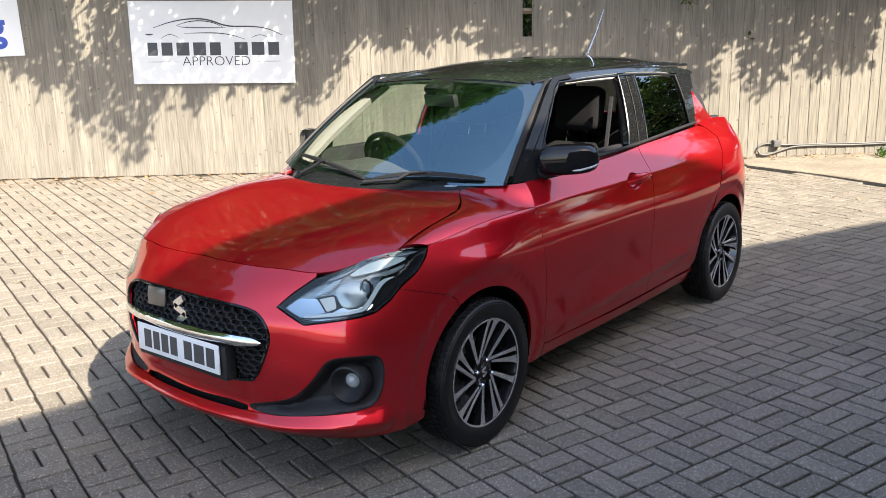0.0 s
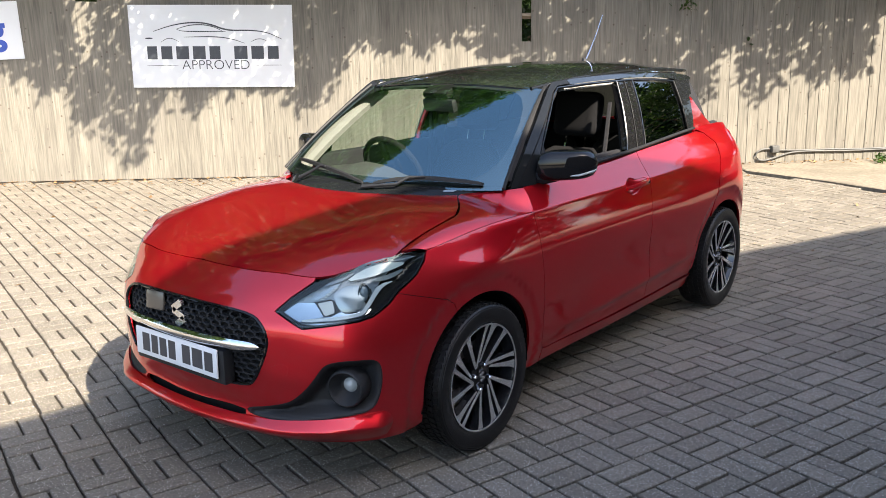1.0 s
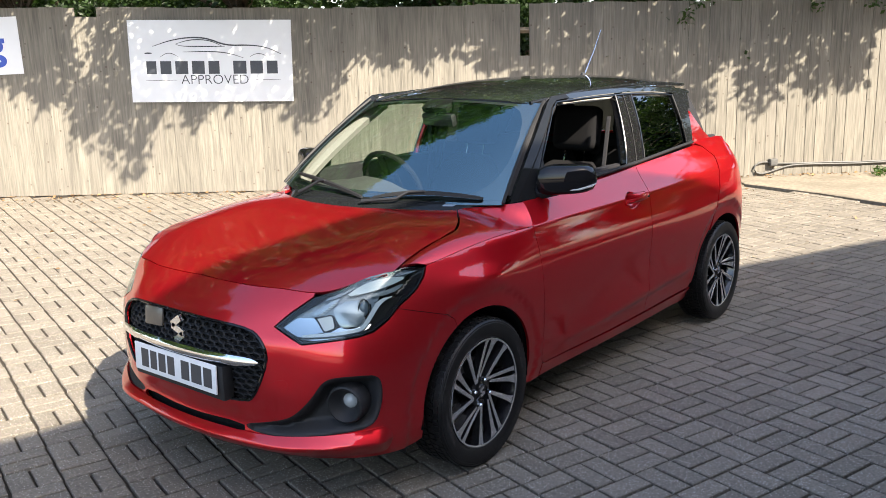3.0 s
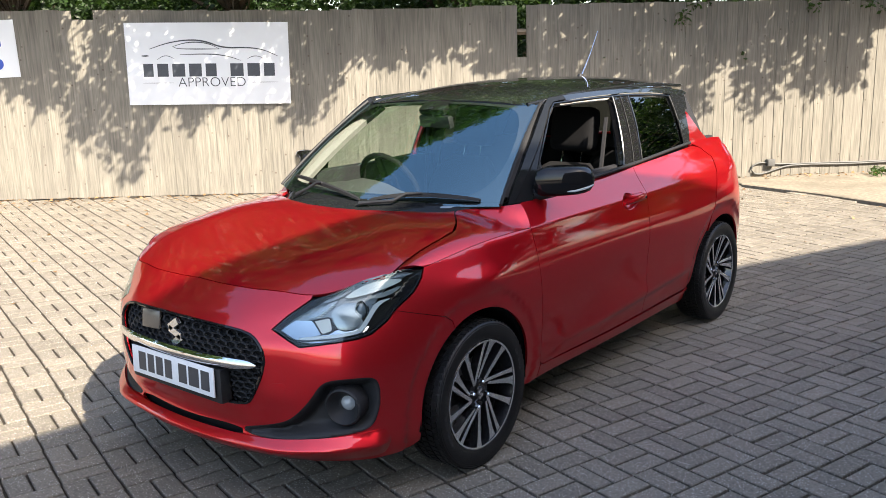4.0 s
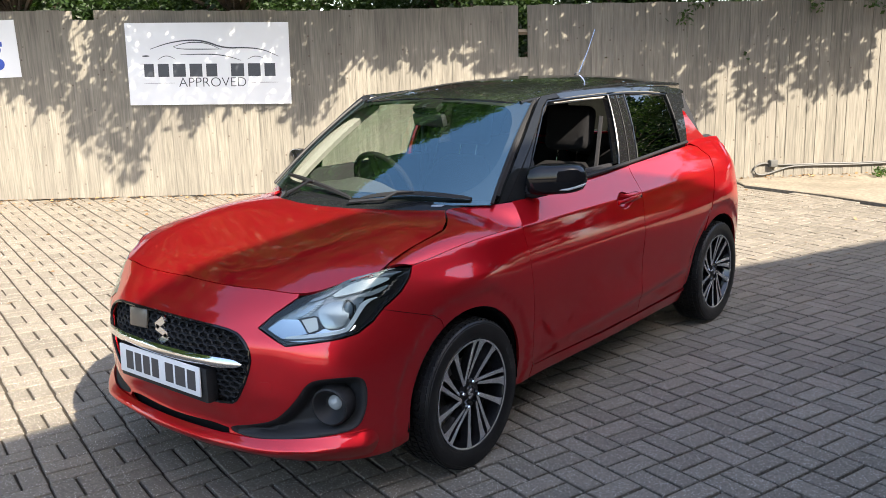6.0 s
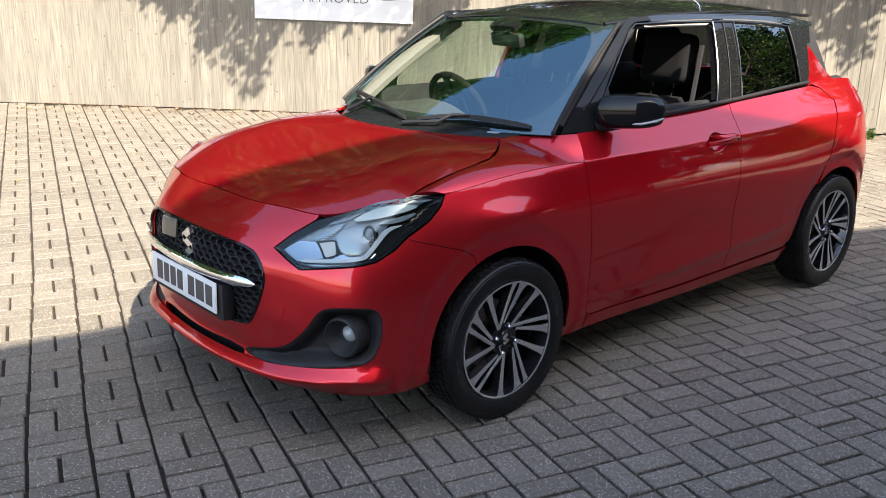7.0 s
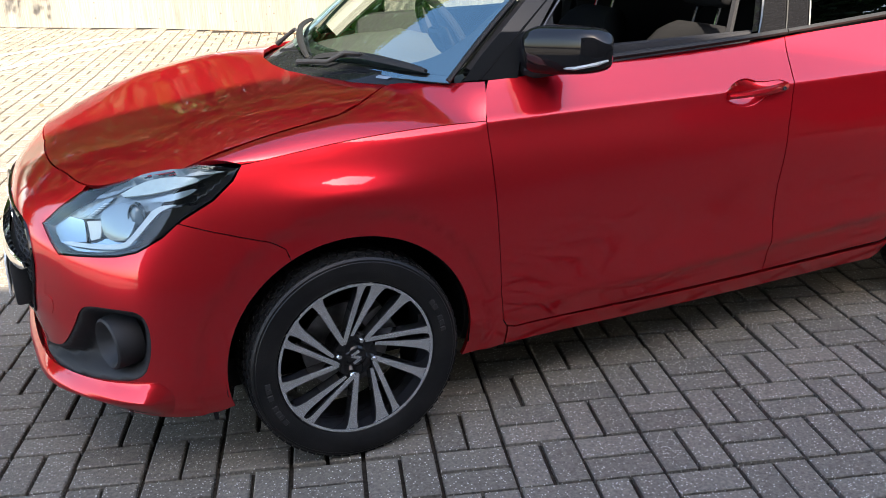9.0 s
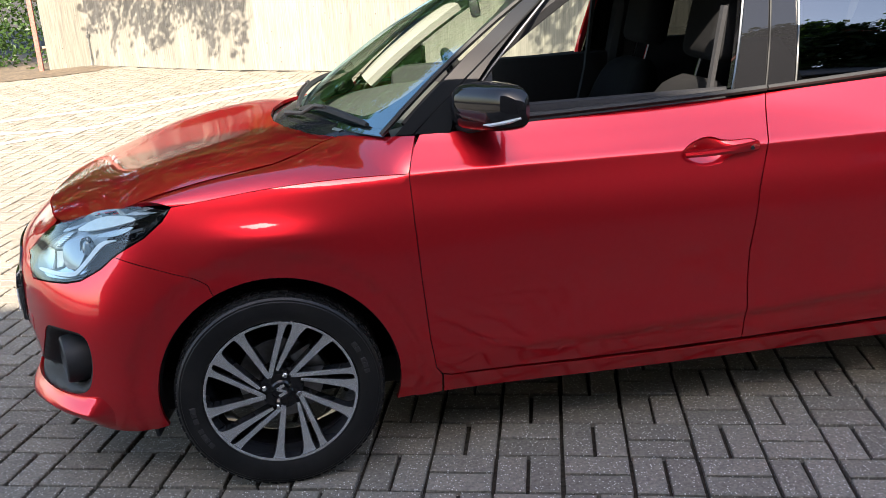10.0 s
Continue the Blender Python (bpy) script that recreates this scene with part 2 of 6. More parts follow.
def prism(bm, outline, low, high, m=Matrix(), bevel=0.0):
    """A flat outline in x and z, drawn out in y from low to high."""
    a = [bm.verts.new(m @ Vector((x, low, z))) for x, z in outline]
    b = [bm.verts.new(m @ Vector((x, high, z))) for x, z in outline]
    k = len(a)
    fs = [bm.faces.new(a), bm.faces.new(b[::-1])]
    for i in range(k):
        fs.append(bm.faces.new((a[i], b[i], b[(i + 1) % k], a[(i + 1) % k])))
    if bevel:
        edges = list({e for f in fs[:2] for e in f.edges})
        bmesh.ops.bevel(bm, geom=edges, offset=bevel, segments=2, affect="EDGES", profile=.6)
    return bm


def rounded(points, step=.02, closed=True, smooth=2):
    """Points along a line through the corners given, corners softened, a step apart."""
    p = np.array(points, float)
    for _ in range(smooth):
        q = np.roll(p, -1, 0) if closed else p[1:]
        s = p if closed else p[:-1]
        r = np.stack([s * .75 + q * .25, s * .25 + q * .75], 1).reshape(-1, p.shape[1])
        p = r if closed else np.vstack([p[:1], r, p[-1:]])
    if closed:
        p = np.vstack([p, p[:1]])
    d = np.concatenate([[0], np.cumsum(np.linalg.norm(np.diff(p, axis=0), axis=1))])
    k = max(int(d[-1] / step), 6)
    s = np.linspace(0, d[-1], k + 1)[:k if closed else k + 1]
    return np.stack([np.interp(s, d, p[:, i]) for i in range(p.shape[1])], -1)


def dense(points, step=.018):
    """A closed line with every corner kept and no stretch longer than step."""
    p, out = np.array(points, float), []
    for a, b in zip(p, np.roll(p, -1, 0)):
        k = max(1, int(math.ceil(np.linalg.norm(b - a) / step)))
        out += [a + (b - a) * i / k for i in range(k) if np.linalg.norm(b - a) > 1e-5]
    return np.array(out)


def inside(p, poly):
    """Which of the points p lie in the closed line poly."""
    x, y = p[:, 0], p[:, 1]
    hit = np.zeros(len(p), bool)
    for (x0, y0), (x1, y1) in zip(poly, np.roll(poly, -1, 0)):
        cross = (y0 > y) != (y1 > y)
        with np.errstate(divide="ignore", invalid="ignore"):
            hit ^= cross & (x < (x1 - x0) * (y - y0) / (y1 - y0) + x0)
    return hit


def shrink(poly, d):
    """A closed line moved inwards by d."""
    nxt, prv = np.roll(poly, -1, 0), np.roll(poly, 1, 0)
    t = nxt - prv
    t /= np.linalg.norm(t, axis=1, keepdims=True) + 1e-9
    area = np.sum(poly[:, 0] * nxt[:, 1] - nxt[:, 0] * poly[:, 1])
    s = 1 if area > 0 else -1
    return poly + s * d * np.stack([-t[:, 1], t[:, 0]], -1)


def panel(name, surface, outline, mat, parent, holes=(), res=.03, gap=.0013, thick=.012, lift=0.0, side=1, label="", more=(), lines=()):
    """A sheet cut from a surface along an outline in the surface's own two measures, with holes, and folded edges.
    side -1 mirrors it to the car's right. more: further (surface, outline, holes) joined into the same sheet."""
    verts, faces, norms = [], [], []
    for surf, line, cuts in ((surface, outline, holes), *more):
        line = shrink(np.asarray(line, float), gap)
        cuts = [shrink(np.asarray(c, float), -gap) for c in cuts]
        lo, hi = line.min(0), line.max(0)
        gx, gy = np.meshgrid(np.arange(lo[0], hi[0] + res, res), np.arange(lo[1], hi[1] + res, res), indexing="ij")
        gx = gx + (np.arange(gx.shape[1]) % 2)[None, :] * res * .5
        grid = np.stack([gx.ravel(), gy.ravel()], -1)
        grid = grid[inside(grid, line)]
        for c in cuts:
            grid = grid[~inside(grid, c)]
        ring = np.vstack([line, *cuts])
        extra = [np.asarray(q, float) for q in lines] if surf is surface else []
        if len(grid):
            near = np.min(np.linalg.norm(grid[:, None] - ring[None], axis=2), axis=1)
            grid = grid[near > res * .55]
        for q in extra:
            q = q[inside(q, line)]
            for c in cuts:
                q = q[~inside(q, c)]
            q = q[np.min(np.linalg.norm(q[:, None] - ring[None], axis=2), axis=1) > .005]
            grid = np.vstack([grid, q])
        loops, k = [], 0
        for c in (line, *cuts):
            loops.append(list(range(k, k + len(c))))
            k += len(c)
        pts = np.vstack([ring, grid]) if len(grid) else ring
        edges = [(lp[i], lp[(i + 1) % len(lp)]) for lp in loops for i in range(len(lp))]
        co, _, tri, _, _, _ = geometry.delaunay_2d_cdt([Vector(q) for q in pts], edges, [], 0, 1e-6)
        co = np.array([tuple(c) for c in co])
        tri = [t for t in tri if len(t) == 3]
        mid = np.array([co[list(t)].mean(0) for t in tri])
        keep = inside(mid, line)
        for c in cuts:
            keep &= ~inside(mid, c)
        h = .005
        P = surf(co[:, 0], co[:, 1])
        N = np.cross(surf(co[:, 0] + h, co[:, 1]) - surf(co[:, 0] - h, co[:, 1]), surf(co[:, 0], co[:, 1] + h) - surf(co[:, 0], co[:, 1] - h))
        N /= np.linalg.norm(N, axis=1, keepdims=True) + 1e-12
        out = P - np.array([-1.1, 0, .55])
        if np.sum(N * out) < 0:
            N = -N
        P = P + N * lift
        base = len(verts)
        verts += list(P)
        tri = [t for t, ok in zip(tri, keep) if ok]
        for t in tri:
            a, b, c = (P[i] for i in t)
            t = t if np.dot(np.cross(b - a, c - a), N[t[0]]) > 0 else t[::-1]
            faces.append([base + i for i in t])
            norms.append([N[i] for i in t])
        count = {}
        for t in tri:
            for i in range(3):
                e = (t[i], t[(i + 1) % 3])
                count.setdefault(tuple(sorted(e)), []).append(e)
        rim = [k for k, v in count.items() if len(v) == 1]
        if thick:
            twin = {}
            for a, b in rim:
                for i in (a, b):
                    if i not in twin:
                        twin[i] = len(verts)
                        verts += [P[i], P[i] - N[i] * thick]
                f = [twin[a], twin[b], twin[b] + 1, twin[a] + 1]
                n = np.cross(np.array(verts[f[1]]) - verts[f[0]], np.array(verts[f[2]]) - verts[f[0]])
                n /= np.linalg.norm(n) + 1e-12
                faces.append(f)
                norms.append([n] * 4)
    verts = np.array(verts)
    if side < 0:
        verts = verts * (1, -1, 1)
        faces = [f[::-1] for f in faces]
        norms = [[n * (1, -1, 1) for n in ns[::-1]] for ns in norms]
    ob = link(name, verts, faces, mat, parent, label, smooth=True)
    ob.data.normals_split_custom_set([tuple(n) for ns in norms for n in ns])
    return ob


# ---- the yard ----
GRID_TURN = radians(-16.5)
GU = np.array([math.cos(GRID_TURN), math.sin(GRID_TURN)])
GV = np.array([-math.sin(GRID_TURN), math.cos(GRID_TURN)])
MODULE = .2035


def fall(x, y):
    """The yard's height: level under the car, with a shallow dip before it rises to the fence."""
    v = x * GV[0] + y * GV[1]
    rise = .018 * max(0.0, -v - .6)
    away = min(1.0, math.hypot(max(x - .15, 0), max(-1.0 - y, 0)) / .6)      # level where the car stands
    dip = float(np.interp(v, (-7.3, -4.4, -.3, .1, .6, .92), (0, .020, .033, .028, .011, 0)))
    return rise - dip * away


FENCE = [(-13.2, 4.15), (-9.475, .177), (-8.12, -1.2), (-2.1, -7.75), (-.62, -9.24)]
FENCE_TURN = [(-.66, -9.22), (.775, -10.25), (3.03, -12.35)]
FENCE_END = [(3.05, -12.36), (3.70, -12.08)]


def along(line, s):
    """The point s metres along a line, and the line's direction there."""
    for (x0, y0), (x1, y1) in zip(line, line[1:]):
        d = math.hypot(x1 - x0, y1 - y0)
        if s <= d or (x1, y1) == line[-1]:
            return Vector((x0 + (x1 - x0) * s / d, y0 + (y1 - y0) * s / d, 0)), Vector(((x1 - x0) / d, (y1 - y0) / d, 0))
        s -= d


def length(line):
    return sum(math.hypot(b[0] - a[0], b[1] - a[1]) for a, b in zip(line, line[1:]))


def make_ground():
    xs = np.concatenate([[-900, -200, -60], np.arange(-30, -8, 1.0), np.arange(-8, 5, .16), np.arange(5, 31, 1.0), [60, 200, 900]])
    def worn(y):
        """How deep the jointing sand lies: shaped shallow on the sunlit side and deep on the shaded side, to darken the
        joints there.
        """
        return .0046 + .0158 * min(1.0, max(0.0, (y + 3.0) / 3.2))
    # sunlit and shaded look of the joints is put into the sand's depth
    verts = [(x, y, fall(x, max(y, -16)) - worn(y)) for x in xs for y in xs]
    k = len(xs)
    faces = [(i * k + j, (i + 1) * k + j, (i + 1) * k + j + 1, i * k + j + 1) for i in range(k - 1) for j in range(k - 1)]
    tagged(link("ground", verts, faces, M["joint"], smooth=True, kind="structure"), "dark jointing sand and bare ground under the paving", "ground")


def beyond_fence(x, y):
    """How far (x, y) lies on the yard's side of the fence line."""
    best = 1e9
    for line in (FENCE, FENCE_TURN):
        for (x0, y0), (x1, y1) in zip(line, line[1:]):
            d = math.hypot(x1 - x0, y1 - y0)
            t = min(1, max(0, ((x - x0) * (x1 - x0) + (y - y0) * (y1 - y0)) / d / d))
            px, py = x0 + (x1 - x0) * t, y0 + (y1 - y0) * t
            e = math.hypot(x - px, y - py)
            if e < abs(best):
                best = e if ((x1 - x0) * (y - y0) - (y1 - y0) * (x - x0)) > 0 else -e
    return best


APRON = [(-7.62, -.93), (-7.43, -.03), (-7.17, .70), (-6.6, 2.3), (-5.9, 4.2)]   # edge of the concrete strip by the fence


def on_apron(x, y):
    for (x0, y0), (x1, y1) in zip(APRON, APRON[1:]):
        if y0 <= y < y1:
            return x < x0 + (x1 - x0) * (y - y0) / (y1 - y0)
    return False


def block_verts(cu, cv, lu, lv, rng):
    """A paving block of lu by lv on the grid's axes: bevelled top and short sides."""
    g, b = .0048 + rng.random() * .0028, .0042
    tilt = (rng.random() - .5) * .010, (rng.random() - .5) * .010
    lift, out = (rng.random() - .5) * .004, []
    cu, cv, turn = cu + (rng.random() - .5) * .0035, cv + (rng.random() - .5) * .0035, (rng.random() - .5) * .022
    for inset, drop in ((0, -.040), (0, -.0035), (b, 0)):
        for su, sv in ((-1, -1), (1, -1), (1, 1), (-1, 1)):
            a, c = su * (lu / 2 - g - inset), sv * (lv / 2 - g - inset)
            a, c = a - c * turn, c + a * turn
            x, y = GU * (cu + a) + GV * (cv + c)
            out.append((x, y, fall(x, y) + lift + a * tilt[0] + c * tilt[1] + drop))
    return out


BLOCK_FACES = [(8, 9, 10, 11)] + [(r + i, r + (i + 1) % 4, r + 4 + (i + 1) % 4, r + 4 + i) for r in (0, 4) for i in range(4)]


def make_paving():
    rng = random.Random(4)
    single, verts, faces = [], [], []
    for i in range(-58, 42):
        for j in range(-68, 30):
            skew = min(1.0, max(0.0, -j / 9)) * .2           # the courses drift a little across the yard
            u0, v0 = (i - .13 - skew) * MODULE, j * MODULE
            x, y = GU * (u0 + .1) + GV * (v0 + .1)
            if beyond_fence(x, y) < .05 or on_apron(x, y) or y < -14 or x > 7 or (x > 3.6 and y < -11.5):
                continue
            for k in (-.25, .25):
                if (i + j) % 2:
                    c = u0 + MODULE / 2, v0 + MODULE * (.5 + k), MODULE, MODULE / 2
                else:
                    c = u0 + MODULE * (.5 + k), v0 + MODULE / 2, MODULE / 2, MODULE
                vs = block_verts(*c, rng)
                if -1.15 < x < 1.05 and .85 < y < 2.25 and len(single) < 300:
                    single.append(vs)
                else:
                    faces += [tuple(q + len(verts) for q in f) for f in BLOCK_FACES]
                    verts += vs
    field = link("pavement", verts, faces, M["blocks"], kind="structure")
    tagged(field, "grey-brown concrete block paving laid in basket weave", "pavement")
    for vs in single:
        link("block", vs, BLOCK_FACES, M["block"], field)


def strip(line, half, z, mat, name, label, category, kind="structure"):
    """A band of paint along a line on the ground."""
    verts, faces = [], []
    line = [tuple(q) for q in rounded(line, .12, closed=False, smooth=1)]
    for i, (x, y) in enumerate(line):
        a, b = Vector(line[max(i - 1, 0)]), Vector(line[min(i + 1, len(line) - 1)])
        d = (b - a).normalized() * half
        for s in (-1, 1):
            px, py = x - d.y * s, y + d.x * s
            verts.append((px, py, fall(px, py) + z))
    faces = [(2 * i, 2 * i + 1, 2 * i + 3, 2 * i + 2) for i in range(len(line) - 1)]
    return tagged(link(name, verts, faces, mat, kind=kind), label, category, "painted bay lines")


def make_apron():
    verts, faces = [], []
    edge = [(-8.25, -1.4)] + APRON
    for x, y in edge:
        back = (-9.2, -1.2) if y < -1 else (x - 4.6, y + 2.2)
        for (px, py), dz in (((x, y), -.02), ((x, y), .018), ((x - .02, y), .026), (back, .03)):
            verts.append((px, py, fall(px, py) + dz))
    k = 4
    for i in range(len(edge) - 1):
        for j in range(k - 1):
            faces.append((i * k + j, (i + 1) * k + j, (i + 1) * k + j + 1, i * k + j + 1))
    tagged(link("apron", verts, faces, M["concrete"], kind="structure"), "pale worn concrete strip at the foot of the fence", "pavement")


def make_far_yard():
    xs, ys = np.linspace(7.15, 30, 24), np.linspace(-11.2, 9, 22)
    verts = [(x, y, fall(x, y)) for x in xs for y in ys]
    k = len(ys)
    faces = [(i * k + j, (i + 1) * k + j, (i + 1) * k + j + 1, i * k + j + 1) for i in range(len(xs) - 1) for j in range(k - 1)]
    tagged(link("pavement", verts, faces, M["block"], smooth=True, kind="structure"), "worn grey-brown paving at the open end of the yard", "pavement")


make_ground()
make_apron()
make_far_yard()
strip([(2.9, -5.62), (2.2, -5.99), (1.72, -6.36), (1.04, -6.98), (.53, -7.5), (-.08, -7.95), (-.62, -8.45)], .055, .005, M["line"], "line", "worn white painted bay line on the paving", "marking")
strip([(3.3, -7.0), (2.38, -7.3), (1.8, -7.45), (1.12, -7.85), (.5, -8.25), (-.1, -8.62)], .055, .005, M["line"], "line", "worn white painted bay line on the paving", "marking")
strip([(3.4, -6.42), (2.82, -6.31), (2.48, -6.27), (1.9, -6.2)], .05, .005, M["line"], "line", "faded white painted cross line on the paving", "marking")


rng_soil = random.Random(8)
edge = rounded([(2.5, -11.75), (3.2, -11.15), (4.2, -10.9), (5.6, -10.6), (7.6, -10.8), (8, -15.5), (3.6, -15.5), (3.5, -12.5), (3.0, -12.2)], .12)
edge = [(x + rng_soil.gauss(0, .03), y + rng_soil.gauss(0, .03)) for x, y in edge]
tagged(link("ground", [(x, y, fall(x, y) + .008) for x, y in edge], [tuple(range(len(edge)))], M["soil"], kind="structure"), "bare brown earth by the gate post", "ground")


# ---- fence, signs and what hangs on it ----
def make_board(w, h, thick, rng):
    """A feather-edged board, thin on one side, with a slightly uneven top."""
    lean, top = (rng.random() - .5) * .006, (rng.random() - .5) * .012
    bm = bmesh.new()
    rows = []
    for k in range(5):
        z = h * k / 4 + (top if k == 4 else 0)
        bow = math.sin(math.pi * k / 4) * lean
        rows.append([bm.verts.new((-w / 2, bow, z)), bm.verts.new((w / 2, bow, z)), bm.verts.new((w / 2, thick + bow, z + (.004 if k == 4 else 0))), bm.verts.new((-w / 2, thick * .4 + bow, z))])
    for a, b in zip(rows, rows[1:]):
        for i in range(4):
            bm.faces.new((a[i], a[(i + 1) % 4], b[(i + 1) % 4], b[i]))
    bm.faces.new(rows[0][::-1]), bm.faces.new(rows[-1])
    return bm


def make_fence(line, label, pitch=.128, height=2.14, skip=()):
    """Upright boards on a run of fence; skip: (from, to, height) stretches with shorter boards."""
    rng = random.Random(int(line[0][0] * 100))
    base, d = along(line, 0)
    fence = thing("fence", Matrix.Translation((base.x, base.y, 0)), label, "fence", "fence runs")
    total, s = length(line), 0.0
    while s < total - pitch * .6:
        p, d = along(line, s + pitch / 2)
        n = Vector((-d.y, d.x, 0))
        h = height + .02 * math.sin(s * .9) + (rng.random() - .5) * .012
        gone = False
        for a, b, hh in skip:
            if a <= s + pitch / 2 < b:
                h, gone = hh + (rng.random() - .5) * .02, hh == 0
        if not gone:
            bm = make_board(pitch + .010, h, .010, rng)
            ob = part("board", bm, M["board"], fence, smooth=False)
            ob.matrix_local = Matrix.Translation((p.x - base.x, p.y - base.y, fall(p.x, p.y) + .005)) @ Matrix(((d.x, n.x, 0, 0), (d.y, n.y, 0, 0), (0, 0, 1, 0), (0, 0, 0, 1))) @ pose(0, .002 * rng.random(), 0, 0, (rng.random() - .5) * .5, 0)
        s += pitch
    for z in (.35, 1.1, 1.85):
        bm = bmesh.new()
        tube(bm, [(q.x - base.x - t.y * -.04, q.y - base.y - t.x * .04, z + fall(q.x, q.y)) for q, t in (along(line, total * k / 12) for k in range(13))], .035, 4)
        part("rail", bm, M["rail"], fence, smooth=False)
    return fence


S0 = length(FENCE[:2])
make_fence(FENCE, "weathered upright timber boards of a tall yard fence", skip=((S0 + 4.56, S0 + 4.70, 1.55), (S0 + 9.58, S0 + 9.84, 2.05)))
make_fence(FENCE_TURN, "weathered timber board fence on the turned run", height=2.14)
make_fence(FENCE_END, "short timber gate section with darker gaps", pitch=.13, height=2.1)


def on_fence(s, z, off):
    """A pose on the main fence, s metres past its bend: x along it, y out into the yard, z up."""
    p, d = along(FENCE, S0 + s)
    n = Vector((-d.y, d.x, 0))
    q = p + n * off
    return Matrix(((d.x, n.x, 0, q.x), (d.y, n.y, 0, q.y), (0, 0, 1, z), (0, 0, 0, 1)))


def words(text, size, mat, parent, m, label="", stretch=1.0, bold=0.0):
    """Raised lettering, as a mesh."""
    cu = bpy.data.curves.new("lettering", "FONT")
    cu.body, cu.size, cu.extrude, cu.align_x, cu.offset = text, size, .0008, "CENTER", bold
    cu.fill_mode = "FRONT"
    tmp = new("lettering", cu)
    dg = bpy.context.evaluated_depsgraph_get()
    me = bpy.data.meshes.new_from_object(tmp.evaluated_get(dg))
    bpy.data.objects.remove(tmp)
    me.materials.clear()
    me.materials.append(mat)
    ob = new("lettering", me)
    ob.parent = parent
    ob.matrix_local = m @ Matrix.Diagonal((stretch, 1, 1, 1))
    return tagged(ob, label)


FACE = Matrix(((-1, 0, 0, 0), (0, 0, 1, 0), (0, 1, 0, 0), (0, 0, 0, 1)))     # a text's x and y to a sign's x and z, seen from the yard


def make_signs():
    w, h = 1.86, .93
    sg = thing("sign", on_fence(8.275, 1.645, .034) @ pose(0, 0, 0, 0, -1.2, 0), "white rectangular sign panel with dark lettering screwed to the fence", "sign")
    part("panel", box(bmesh.new(), (w, .006, h), bevel=.001, segments=1), M["sign"], sg, "white sheet panel")
    k = w / 290                      # the lettering stands on a sheet 290 wide and 145 high
    at = lambda x, y: ((x - 145) * -k, (72.5 - y) * k)      # noqa: E731
    def bar(pts, r, name="outline"):
        bm = bmesh.new()
        q = rounded(pts, .02, closed=False)
        a, b = [], []
        for i, (x, z) in enumerate(q):
            d = q[min(i + 1, len(q) - 1)] - q[max(i - 1, 0)]
            d = d / (np.linalg.norm(d) + 1e-9)
            f = r * (.35 + .65 * math.sin(math.pi * (i + .5) / len(q)))
            a.append(bm.verts.new((x - d[1] * f, .0042, z + d[0] * f)))
            b.append(bm.verts.new((x + d[1] * f, .0042, z - d[0] * f)))
        for i in range(len(a) - 1):
            bm.faces.new((a[i], a[i + 1], b[i + 1], b[i]))
        part(name, bm, M["ink"], sg, smooth=False)
    bar([at(42, 46), at(75, 35), at(110, 30), at(140, 32), at(172, 45), at(215, 44), at(245, 48), at(270, 60)], .009)
    bar([at(83, 42), at(105, 35), at(130, 34), at(150, 38), at(165, 46)], .006)
    bar([at(83, 42), at(92, 46), at(130, 46.5), at(170, 46.5)], .006)
    bar([at(95, 56), at(150, 55), at(180, 59), at(203, 67)], .006)
    bar([at(54, 65), at(65, 58), at(75, 58), at(86, 64)], .004)
    bar([at(214, 65), at(225, 59), at(238, 60), at(246, 66)], .004)
    bar([at(27, 58), at(40, 58)], .009)
    bar([at(27, 106), at(82, 106)], .003, "rule")
    bar([at(218, 106), at(268, 106)], .003, "rule")
    x = 27.0                         # the trade name, as plain blocks
    for wide in (22, 24, 27, 27, 24, 15, 28, 27, 24):
        if wide != 15:
            bm = bmesh.new()
            (x0, z0), (x1, z1) = at(x + 2, 72), at(x + wide - 2.5, 95)
            box(bm, (abs(x1 - x0), .0012, abs(z1 - z0)), Matrix.Translation(((x0 + x1) / 2, .0042, (z0 + z1) / 2)), .0004, 1)
            part("block_mark", bm, M["ink"], sg, smooth=False)
        x += wide + 2.6
    words("APPROVED", .155, M["ink"], sg, Matrix.Translation((at(150, 113)[0], .0045, at(150, 113)[1])) @ FACE, "thin dark capital lettering", 1.02, -.002)
    s2 = thing("sign", on_fence(11.32, 1.86, .034) @ pose(0, 0, 0, 0, 1.2, 0), "white sign panel with large blue lettering on the fence", "sign")
    part("panel", box(bmesh.new(), (1.8, .006, .64), bevel=.001, segments=1), M["sign"], s2, "white sheet panel")
    words("g", .44, M["blue"], s2, Matrix.Translation((-.63, .0045, -.126)) @ FACE, "blue lower-case letter", 1.0, .012)


